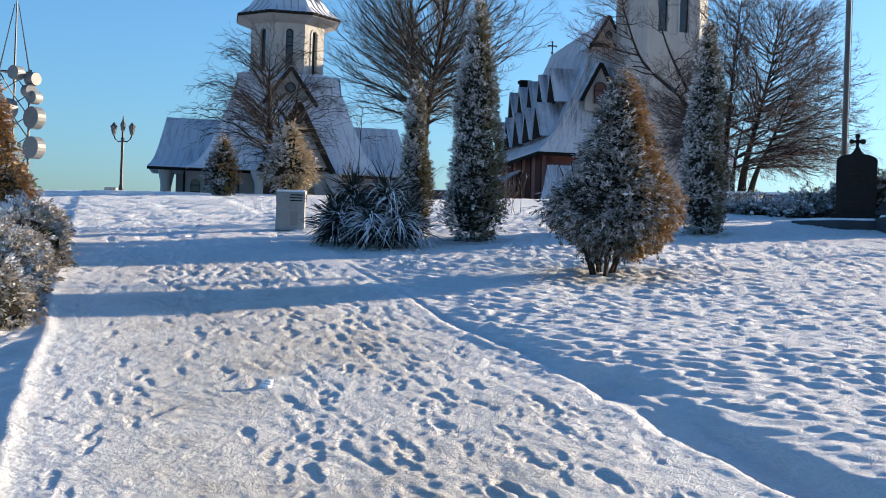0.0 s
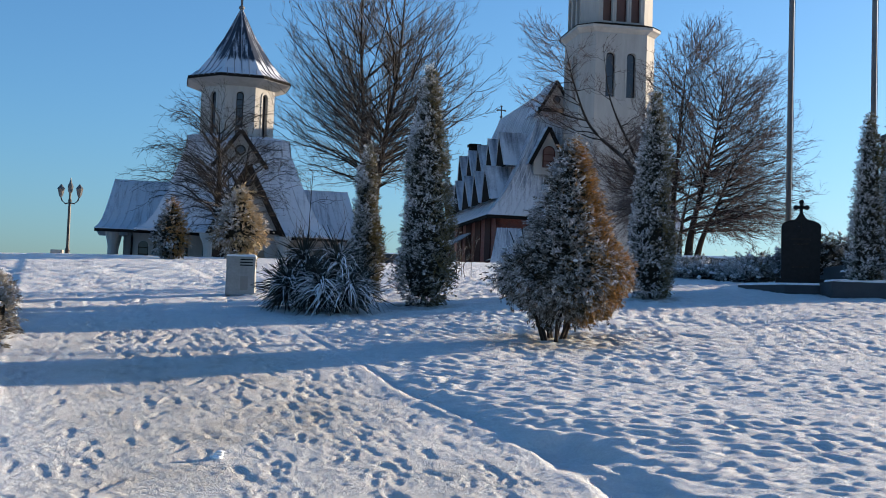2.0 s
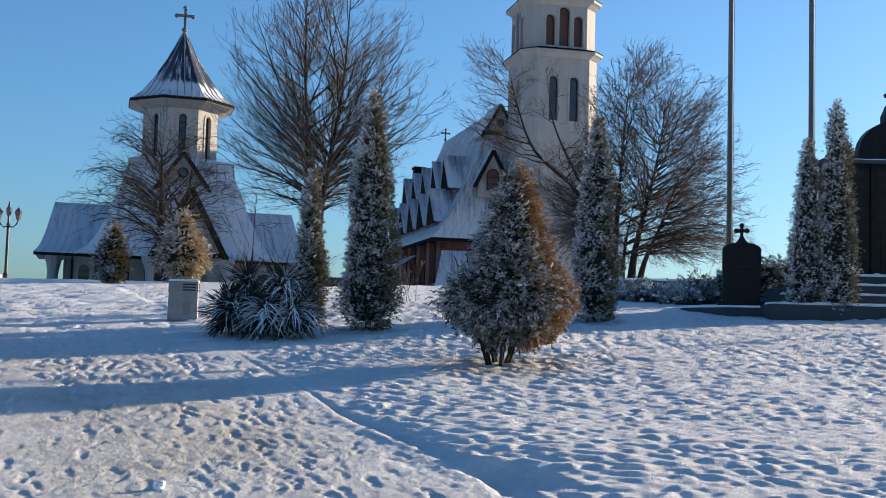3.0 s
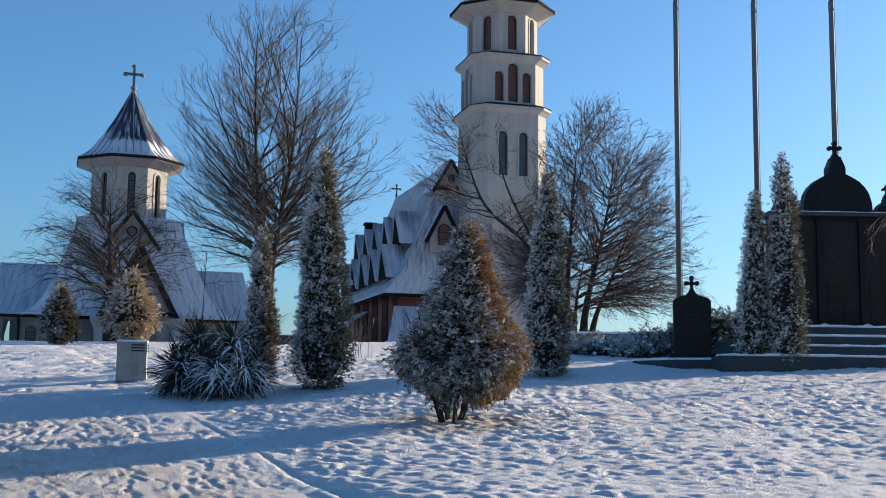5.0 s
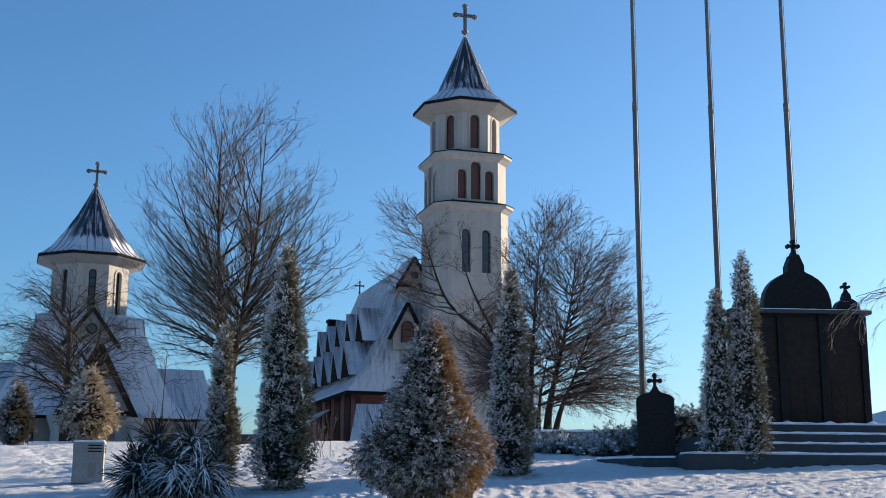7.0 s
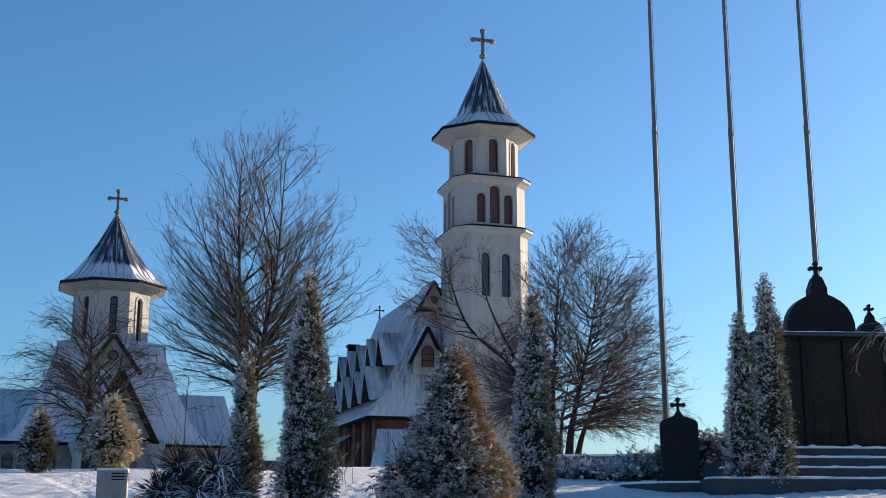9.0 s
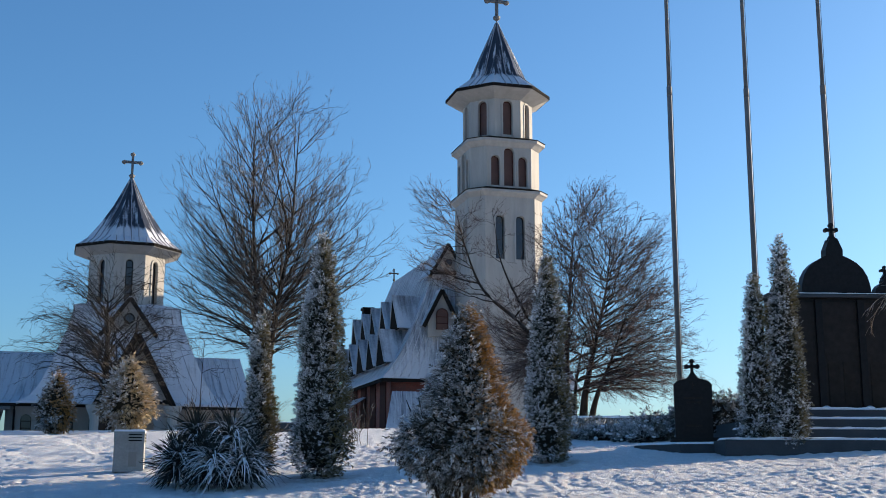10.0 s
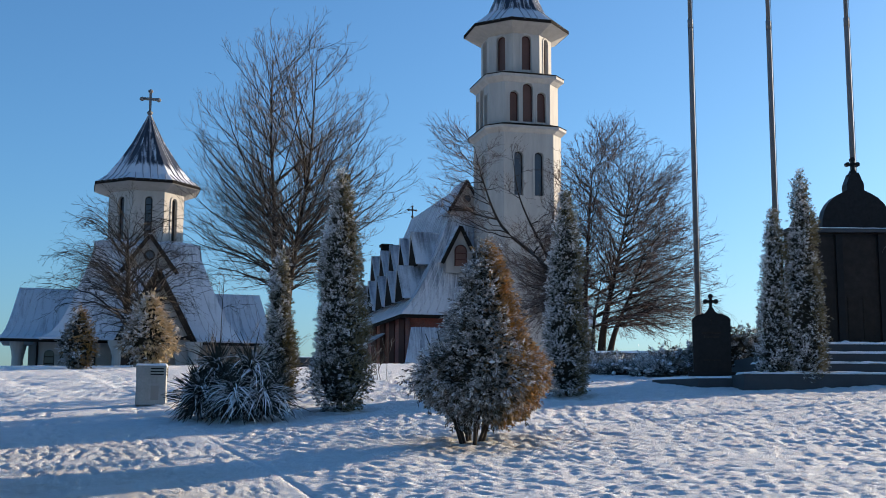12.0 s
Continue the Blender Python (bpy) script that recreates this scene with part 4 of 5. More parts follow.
def curve(a, da, b, db, n):
    """Points on an arc from a, leaving along da, to b, arriving along db."""
    return [a * (2 * t ** 3 - 3 * t ** 2 + 1) + da * (t ** 3 - 2 * t ** 2 + t) + b * (3 * t ** 2 - 2 * t ** 3) + db * (t ** 3 - t ** 2) for t in [k / n for k in range(n + 1)]]


def bare_tree(name, at, stems, tips, spec, seed, label, fine, rind=M_BARK):
    """A leafless tree: stems as (points, foot radius), a limb from a stem to each of the tips, side branches along the limbs and twigs along those."""
    rng = random.Random(seed)
    root = thing(name, pose(*at), label, "tree")
    joints = []
    for points, foot in stems:
        line = [Vector(p) for p in points]
        ways = [(line[min(k + 1, len(line) - 1)] - line[max(k - 1, 0)]).normalized() for k in range(len(line))]
        run = []
        for k in range(len(line) - 1):
            ln = (line[k + 1] - line[k]).length
            run += curve(line[k], ways[k] * ln, line[k + 1], ways[k + 1] * ln, 6)[(1 if k else 0):]
        radii = [max(0.010, foot * (1 - 0.96 * (k / (len(run) - 1)) ** 0.62)) for k in range(len(run))]
        part("trunk", limbs_mesh("trunk", [(run, radii)], 9), rind, root)
        joints += [(p, r, (run[min(k + 1, len(run) - 1)] - run[max(k - 1, 0)]).normalized()) for k, (p, r) in enumerate(zip(run, radii)) if p.z > spec["clear"]]
    twigs = []
    for tip in tips:
        b = Vector(tip)
        best = min(joints, key=lambda q: abs((b.z - q[0].z) - spec["rise"](b.z) * math.hypot(b.x - q[0].x, b.y - q[0].y)) + spec["near"] * (b - q[0]).length + rng.random() * 0.5)
        a, r, along = best
        ln = (b - a).length
        if ln < 0.25:
            continue
        out = Vector((b.x - a.x, b.y - a.y, 0))
        out = out.normalized() if out.length > 1e-3 else Vector((1, 0, 0))
        da = (out * 0.85 + along * spec["hug"]).normalized() * ln * 1.05
        db = ((b - a).normalized() * 0.8 + Vector((0, 0, spec["end"](b.z)))).normalized() * ln * 0.9
        n = max(4, int(ln / 0.35))
        limb = curve(a, da, b, db, n)
        limb = [limb[0]] + [p + Vector((rng.gauss(0, 1), rng.gauss(0, 1), rng.gauss(0, 1))) * spec["bend"] for p in limb[1:]]
        r0 = min(r * 0.7, spec["stout"] * (0.35 + ln * 0.26))
        radii = [r0 + (spec["tip"] - r0) * (k / n) ** 0.75 for k in range(n + 1)]
        part("branch", limbs_mesh("branch", [(limb, radii)], 5), rind, root)
        count = max(2, int(ln * spec["dense"]))
        for q in range(count):
            f = spec["bare"] + (1 - spec["bare"]) * (q + rng.random()) / count
            k = min(n - 1, int(f * n))
            p, d = limb[k].lerp(limb[k + 1], f * n - k), (limb[k + 1] - limb[k]).normalized()
            side = Vector((rng.gauss(0, 1), rng.gauss(0, 1), rng.gauss(0, 0.8)))
            side = (side - d * side.dot(d)).normalized()
            ang = radians(rng.gauss(spec["angle"], 8))
            e = d * math.cos(ang) + side * math.sin(ang)
            sl = (0.25 + 0.42 * ln * (1 - 0.75 * f)) * rng.uniform(0.7, 1.2)
            m = max(3, int(sl / 0.22))
            # a side branch swings round towards the way of its limb
            goal = p + (e * 0.7 + d * 0.45 + Vector((0, 0, spec["lift"]))).normalized() * sl
            arc = curve(p, e * sl, goal, (d + Vector((0, 0, spec["lift"] * 1.5))).normalized() * sl * 0.8, m)
            rr = max(spec["tip"], min(radii[k] * 0.65, 0.006 + 0.006 * sl))
            twigs.append((arc, [rr + (spec["tip"] * 0.8 - rr) * z / m for z in range(m + 1)]))
            for _ in range(max(2, int(sl * spec["twigs"]))):
                g = rng.uniform(0.15, 1.0) * m
                w = min(m - 1, int(g))
                t = (arc[w + 1] - arc[w]).normalized()
                side = Vector((rng.gauss(0, 1), rng.gauss(0, 1), rng.gauss(0, 0.8)))
                side = (side - t * side.dot(t)).normalized()
                shoot(rng, twigs, arc[w].lerp(arc[w + 1], g - w), (t + side * rng.uniform(0.4, 0.8)).normalized(), spec["twig"] * rng.uniform(0.5, 1.2), spec["tip"] * 0.85, spec["turn"], spec["side"])
    part("crown", limbs_mesh("crown", twigs, 3, False), fine, root, kind="stuff")
    return root


def crown_cloud(seed, count, heights, halves, centre=(0.0, 0.0), deep=1.0, core=0.55):
    """Free places in a crown whose half-width at each height is given; more of them towards its skin."""
    rng = np.random.default_rng(seed)
    out = []
    wide = max(halves)
    while len(out) < count:
        z = rng.uniform(heights[0], heights[-1])
        w = np.interp(z, heights, halves)
        if rng.random() > 0.75 * w / wide + 0.25:
            continue
        a, r = rng.uniform(0, 2 * math.pi), w * rng.random() ** core
        wob = 1 + 0.10 * math.sin(3 * a + z) + 0.06 * math.sin(7 * a - 2.3 * z)
        out.append((centre[0] + r * wob * math.cos(a), centre[1] + deep * r * wob * math.sin(a), z))
    return np.array(out)


def loose_twigs(name, at, stems, height, spread, seed, label):
    """A small leafless shrub of thin stalks with a few side shoots."""
    rng = random.Random(seed)
    root = thing(name, pose(*at), label, "shrub")
    out = []
    for _ in range(stems):
        d = Vector((rng.gauss(0, spread), rng.gauss(0, spread), 1)).normalized()
        shoot(rng, out, Vector((rng.gauss(0, 0.12), rng.gauss(0, 0.10), -0.02)), d, height * rng.uniform(0.6, 1.1), 0.006, 0.05, 2)
    part("twig_tangle", limbs_mesh("twig_tangle", out, 4), M_STALK, root, kind="stuff")
    return root


def sprays(rng, places, normals, size, thaw_lit, frost):
    """Flat, forked fronds of scale leaves that bow at their tips; frost: how white each one is."""
    v, f, th, tip = [], [], [], []
    for p, n, w, ice in zip(places, normals, thaw_lit, frost):
        s = size * rng.uniform(0.9, 1.9)
        up = (n + Vector((rng.gauss(0, 0.28), rng.gauss(0, 0.28), rng.gauss(0, 0.28)))).normalized()
        side = up.cross(Vector((rng.gauss(0, 0.6), rng.gauss(0, 0.6), 1))).normalized()
        nrm = side.cross(up)
        lean = nrm * s * rng.uniform(-0.35, 0.12)
        # a main axis with two pairs of side sprays
        for at, a, k in ((0.0, 0.0, 1.0), (0.15, 0.75, 0.55), (0.2, -0.75, 0.55), (0.45, 0.62, 0.42), (0.5, -0.62, 0.42)):
            a += rng.gauss(0, 0.15)
            d = up * math.cos(a) + side * math.sin(a)
            e = (side * math.cos(a) - up * math.sin(a)) * s * 0.082
            ln = s * k * rng.uniform(0.75, 1.2)
            base = p + up * s * at + lean * at * at
            mid, end = base + d * ln * 0.55 + lean * (0.2 + at) * 0.4, base + d * ln + lean * (0.5 + at) + nrm * s * rng.gauss(0, 0.06)
            m = len(v)
            v += [base, mid + e, end, mid - e]
            f += [(m, m + 1, m + 2), (m, m + 2, m + 3)]
            th += [w] * 4
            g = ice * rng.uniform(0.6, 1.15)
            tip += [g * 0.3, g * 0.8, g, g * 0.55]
    return v, f, th, tip


def leafy_mesh(name, data, material):
    v, f, th, tip = data
    me = bpy.data.meshes.new(name)
    me.from_pydata([tuple(p) for p in v], [], f)
    for key, vals in (("thaw_lit", th), ("tip", tip)):
        at = me.attributes.new(key, 'FLOAT', 'POINT')
        at.data.foreach_set("value", np.array(vals, dtype=np.float32))
    me.update()
    me.materials.append(material)
    return me


def blobs(places, sizes, rng):
    """Small uneven lumps of snow, in one mesh."""
    v, f = [], []
    rings = 3
    for p, s in zip(places, sizes):
        k = len(v)
        sx, sy, sz = s * rng.uniform(0.8, 1.4), s * rng.uniform(0.8, 1.4), s * rng.uniform(0.45, 0.8)
        v.append((p[0], p[1], p[2] - sz))
        for a in (-0.5, 0.35):
            for j in range(6):
                t = j * 1.047 + a
                c = math.cos(a) * rng.uniform(0.8, 1.15)
                v.append((p[0] + sx * c * math.cos(t), p[1] + sy * c * math.sin(t), p[2] + sz * math.sin(a)))
        v.append((p[0], p[1], p[2] + sz))
        for j in range(6):
            n = (j + 1) % 6
            f += [(k, k + 1 + n, k + 1 + j), (k + 1 + j, k + 1 + n, k + 7 + n, k + 7 + j), (k + 7 + j, k + 7 + n, k + 13)]
    me = bpy.data.meshes.new("snow")
    me.from_pydata(v, [], f)
    me.polygons.foreach_set("use_smooth", [True] * len(f))
    me.update()
    me.materials.append(M_SNOW)
    return me


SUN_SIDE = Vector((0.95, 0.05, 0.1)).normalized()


def thuja(name, at, height, width, outline, count, size, seed, label, material, foot=0.0, stems=1, snow=0.12, gold=0.0, lumps=0.34, category="shrub", lean=(0.0, 0.0), hang=-0.15):
    """An evergreen whose half-width at each share of its height is width / 2 * outline(share)."""
    rng = random.Random(seed)
    root = thing(name, pose(*at), label, category)
    trunk = Shape()
    for k in range(stems):
        a = k * 2.4 + rng.random()
        spread = 0.0 if stems == 1 else 0.16 * width
        r0 = 0.028 * width + 0.02 if stems == 1 else 0.012 * width + 0.004
        foot_at = Vector((math.cos(a) * spread * 0.5 * (0.6 + 0.8 * rng.random()), math.sin(a) * spread * 0.5, 0))
        top = Vector((math.cos(a) * spread * 2.2, math.sin(a) * spread * 2.2, height * (0.55 if stems > 1 else 0.93)))
        trunk.tube([foot_at, foot_at.lerp(top, 0.3) + Vector((rng.gauss(0, 0.02), rng.gauss(0, 0.02), 0)), top], [r0, r0 * 0.7, r0 * 0.2], 7)
    part("trunk", trunk, M_BARK, root)
    # billows: the outline swells and sinks in clumps
    clump = [(rng.uniform(0, 6.28), rng.uniform(0.05, 0.98), rng.uniform(0.12, 0.26), rng.uniform(-0.48, 0.46)) for _ in range(70)]
    places, normals, warm, frost, snowy = [], [], [], [], []
    bunch = 9
    while len(places) < count:
        h = rng.random()
        r_out = outline(h)
        if rng.random() > r_out + 0.06:
            continue
        a = rng.uniform(0, 6.28)
        swell = 0.0
        for ca, ch, cw, cs in clump:
            da = abs((a - ca + math.pi) % (2 * math.pi) - math.pi) * max(r_out, 0.15) * width / height
            swell += cs * math.exp(-((da * 1.1) ** 2 + (h - ch) ** 2) / (cw * 0.32) ** 2 * 1.0)
        depth = 1 - abs(rng.gauss(0, 0.13))
        r = max(0.01, width / 2 * r_out - size * 1.0) * (1 + max(-0.38, min(0.34, swell))) * depth
        z = foot + (height - foot) * h
        p = Vector((r * math.cos(a) + lean[0] * h + lean[1], r * math.sin(a), z))
        slope = (outline(min(1, h + 0.04)) - outline(max(0, h - 0.04))) / 0.08 * width / 2 / (height - foot)
        n = Vector((math.cos(a), math.sin(a), max(-0.6, min(1.2, -slope)))).normalized()
        # facing the sun: thawed, and sunlight painted in as a warmer leaf colour
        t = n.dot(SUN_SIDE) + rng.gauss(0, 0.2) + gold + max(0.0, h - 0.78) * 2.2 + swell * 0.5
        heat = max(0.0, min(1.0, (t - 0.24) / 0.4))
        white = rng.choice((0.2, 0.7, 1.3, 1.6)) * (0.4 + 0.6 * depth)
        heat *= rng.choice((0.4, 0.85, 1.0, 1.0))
        # a bunch hangs together: frosted crown, underside darkened to stand for crevice shade
        for _ in range(bunch):
            off = Vector((rng.gauss(0, 0.5), rng.gauss(0, 0.5), rng.gauss(0, 0.6)))
            places.append(p + off * size * 1.5)
            normals.append((n * 0.8 + off * 0.45 + Vector((0, 0, hang))).normalized())
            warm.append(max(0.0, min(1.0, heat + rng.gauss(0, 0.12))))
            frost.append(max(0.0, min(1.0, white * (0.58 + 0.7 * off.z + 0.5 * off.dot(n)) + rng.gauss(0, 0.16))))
        if depth > 0.85 and rng.random() < snow and heat < 0.75:
            snowy.append(p + n * size * 0.7 + Vector((0, 0, size * 0.6)))
    # the dense twigs inside as one solid core, coloured dark for their shade
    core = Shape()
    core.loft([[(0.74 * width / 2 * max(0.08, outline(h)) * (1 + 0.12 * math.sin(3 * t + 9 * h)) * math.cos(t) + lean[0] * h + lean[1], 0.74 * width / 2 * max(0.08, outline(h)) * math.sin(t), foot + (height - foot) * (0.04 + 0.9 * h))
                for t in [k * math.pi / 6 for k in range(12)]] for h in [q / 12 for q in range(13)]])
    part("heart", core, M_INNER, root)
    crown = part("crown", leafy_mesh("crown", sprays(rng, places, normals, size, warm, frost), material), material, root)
    if snowy:
        part("snow", blobs(snowy, [size * lumps * rng.uniform(0.5, 1.2) for _ in snowy], rng), M_SNOW, crown, "lumps of frozen snow", kind="stuff")
    return root


def profile(*pairs):
    """An outline through given shares of height and width."""
    hs, ws = [p[0] for p in pairs], [p[1] for p in pairs]
    return lambda h: float(np.interp(h, hs, ws))


column = profile((0, 0.55), (0.08, 0.97), (0.2, 1.0), (0.35, 0.92), (0.47, 0.78), (0.59, 0.74), (0.71, 0.64), (0.83, 0.50), (0.94, 0.31), (1, 0.10))
cone = profile((0, 0.35), (0.06, 0.66), (0.13, 0.86), (0.22, 1.0), (0.30, 1.0), (0.42, 0.74), (0.57, 0.55), (0.71, 0.39), (0.85, 0.25), (0.95, 0.12), (1, 0.05))


def egg(h):
    return max(0.05, min(1.0, 0.35 + 2.4 * h) * (1 - max(0.0, (h - 0.3) / 0.7) ** 1.5))


def mound(h):
    return max(0.05, math.sqrt(max(0.0, 1 - h * h)))


def sword(rng, snowy):
    """One stiff, channelled yucca leaf along +x, drooping at its end, with snow lying on it."""
    ln, w = rng.uniform(0.5, 0.78), rng.uniform(0.017, 0.026)
    droop = rng.uniform(0.45, 0.95) if snowy else rng.uniform(0.0, 0.2)
    v, f, th, tip = [], [], [], []
    for k in range(6):
        t = k / 5
        x, z = ln * t * (1 - 0.25 * droop * t), ln * (0.10 * t - droop * t * t * t)
        h = w * (0.7 + 0.9 * t if t < 0.35 else (1.02 * (1 - t) / 0.65 + 0.03))
        v += [(x, -h, z + h * 0.5), (x, 0, z), (x, h, z + h * 0.5), (x, 0, z - 0.008)]
        tip += [(0.95 if snowy else 0.03) if t > 0.2 else 0.0] * 3 + [0.0]
        th += [0.0] * 4
    for k in range(5):
        a = 4 * k
        f += [(a, a + 1, a + 5, a + 4), (a + 1, a + 2, a + 6, a + 5), (a, a + 4, a + 7, a + 3), (a + 3, a + 7, a + 6, a + 2)]
    return v, f, th, tip


def yucca(at, radius, count, seed, label, snowy):
    rng = random.Random(seed)
    root = thing("yucca", pose(*at), label, "plant", "yuccas on the lawn")
    part("stem", Shape().lathe([(0.05, -0.05), (0.06, 0.08), (0.03, 0.2)], n=8), M_BARK, root)
    stiff, laden = [sword(rng, False) for _ in range(10)], [sword(rng, True) for _ in range(10)]
    single = {id(d): leafy_mesh("leaf", d, M_YUCCA) for d in stiff + laden}
    rest = [], [], [], []
    heads = [(0, 0, 0.74)] + [(radius * 0.48 * math.cos(q * 1.26 + 0.4), radius * 0.48 * math.sin(q * 1.26 + 0.4), 0.38) for q in range(5)]
    for k in range(count):
        hx, hy, hz = heads[k % 6]
        az, rise = rng.uniform(0, 6.28), 1 - 1.75 * rng.random() ** 1.05
        # laden leaves bow down on the open side, stiff ones stand in the middle
        low = -0.35 < rise < 0.75 and rng.random() < snowy * (0.65 - 0.35 * math.sin(az))
        data = rng.choice(laden if low else stiff)
        el = math.degrees(math.asin(rise)) + rng.gauss(0, 6) + (12 if low else 0)
        s = radius / 0.80 * rng.uniform(0.68, 0.95)
        m = Matrix.Translation((hx, hy, hz + rng.uniform(-0.20, 0.06))) @ Euler((rng.gauss(0, 0.25), -radians(el), az)).to_matrix().to_4x4() @ Matrix.Diagonal((s, s * 1.15, s, 1))
        if k < 280:
            part("leaf", single[id(data)], M_YUCCA, root).matrix_local = m
        else:
            n = len(rest[0])
            rest[0].extend(m @ Vector(q) for q in data[0])
            rest[1].extend(tuple(i + n for i in q) for q in data[1])
            rest[2].extend(data[2])
            rest[3].extend(data[3])
    part("foliage", leafy_mesh("foliage", rest, M_YUCCA), M_YUCCA, root, kind="stuff")
    return root

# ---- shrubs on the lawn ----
thuja("thuja_bush", (-0.27, 13.3, lie(-0.27, 13.3)), 2.2, 1.47, cone, 18000, 0.052, 3, "broad conical thuja, frosted, its sunny side tanned and coloured as sunlit", M_THUJA_GOLD, foot=0.25, stems=9, snow=0.07, lumps=0.40, lean=(0.04, 0.12))
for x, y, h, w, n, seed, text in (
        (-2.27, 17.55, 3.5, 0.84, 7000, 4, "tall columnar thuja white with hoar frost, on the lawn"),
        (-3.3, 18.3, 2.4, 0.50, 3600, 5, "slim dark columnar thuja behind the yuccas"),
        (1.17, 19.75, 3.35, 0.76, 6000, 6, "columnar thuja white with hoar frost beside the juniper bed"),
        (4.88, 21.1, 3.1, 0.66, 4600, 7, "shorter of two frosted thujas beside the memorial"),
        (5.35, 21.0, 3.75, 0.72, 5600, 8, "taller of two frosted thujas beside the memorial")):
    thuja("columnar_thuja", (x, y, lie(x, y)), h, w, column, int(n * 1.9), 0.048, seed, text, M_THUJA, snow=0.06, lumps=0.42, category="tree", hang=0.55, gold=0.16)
thuja("golden_thuja", (-9.5, 32.7, lie(-9.5, 32.7)), 2.0, 1.5, egg, 2600, 0.11, 31, "golden frosted thuja in full sun on the crest", M_GOLD, foot=0.12, stems=3, snow=0.22, gold=0.28)
thuja("golden_thuja", (-11.25, 32.1, lie(-11.25, 32.1)), 1.65, 1.02, egg, 1700, 0.10, 32, "small brown frosted thuja on the crest", M_THUJA_GOLD, foot=0.08, stems=2, snow=0.06, gold=0.25)
thuja("golden_thuja", (-8.85, 15.6, lie(-8.85, 15.6)), 2.3, 1.35, cone, 5200, 0.07, 33, "golden-brown thuja behind the frosted hedge", M_THUJA_GOLD, foot=0.15, stems=4, snow=0.04, gold=0.45)

# frosted hedge beside the path
for k in range(11):
    rng = random.Random(400 + k)
    s, c = 10.35 + k * 0.86, -0.92 + rng.gauss(0, 0.06)
    x, y = c * 0.907 - s * 0.42, c * 0.42 + s * 0.907
    tagged(thuja("hedge_shrub", (x, y, lie(x, y)), rng.uniform(0.50, 0.66), rng.uniform(0.98, 1.18), mound, 1500, 0.06, 500 + k, "low hedge shrub thick with hoar frost beside the path", M_HEDGE,
                 stems=5, snow=0.45, lumps=0.30), group="hedge along the path")

# yuccas
yucca((-3.92, 16.85, lie(-3.92, 16.85)), 0.62, 1300, 41, "dark yucca clump with upright leaves, dusted with snow", 0.45)
yucca((-3.33, 16.4, lie(-3.33, 16.4)), 0.64, 1300, 42, "drooping yucca clump with snow on its leaves", 1.0)

# low junipers behind the gravestone
for k, (x, y, w, h) in enumerate(((1.9, 25.6, 1.3, 0.22), (2.8, 25.2, 1.5, 0.26), (2.5, 26.8, 1.6, 0.28), (3.7, 25.8, 1.5, 0.42), (4.7, 25.2, 1.8, 0.95), (5.5, 25.6, 1.6, 0.85), (3.3, 24.3, 1.2, 0.26), (1.2, 26.6, 1.0, 0.22))):
    tagged(thuja("juniper", (x, y, lie(x, y, 0.05)), h, w, mound, int(1100 * w), 0.085, 60 + k, "spreading juniper under a layer of snow", M_JUNIPER, stems=3, snow=0.30, lumps=0.6), group="juniper bed")


# ---- bare trees ----
TALL = dict(clear=1.6, rise=lambda z: 0.05 + 0.95 * min(1.0, max(0.0, (z - 2.5) / 6.0)), near=0.10, hug=0.7, end=lambda z: 0.25 if z > 4.5 else -0.15, bend=0.02, stout=0.030, tip=0.0072, bare=0.16, angle=44,
            dense=2.3, lift=0.12, twigs=3.4, twig=0.50, turn=0.09, side=1)
bare_tree("bare_tree", (-8.15, 44.4, float(hill(-8.15, 44.4)) - 0.1),
          [([(0, 0, 0), (-0.05, 0, 2.5), (-0.12, 0.05, 5.5), (-0.3, 0, 8.5), (-0.35, 0.1, 12.3)], 0.235), ([(0.4, 0.1, 0), (0.42, 0.1, 2.5), (0.75, 0.1, 5.0), (1.15, 0, 7.5), (1.4, 0, 12.2)], 0.24)],
          crown_cloud(11, 245, (2.9, 3.5, 4.4, 5.6, 7.2, 8.9, 10.4, 11.6, 12.5, 13.2), (1.4, 2.7, 3.6, 3.95, 4.0, 3.95, 3.6, 3.1, 2.4, 1.2), (0.45, 0.0), core=0.35), TALL, 11,
          "tall leafless tree with two dark stems and oval crown", M_TWIG)
WIDE = dict(TALL, clear=1.5, rise=lambda z: 0.05 + 0.75 * min(1.0, max(0.0, (z - 2.0) / 5.0)), near=0.22, hug=0.4, end=lambda z: 0.1 if z > 4.5 else -0.3, bend=0.055, stout=0.034, tip=0.0072, angle=40, dense=3.4, lift=0.0,
            twigs=5.2, twig=0.46, turn=0.0)
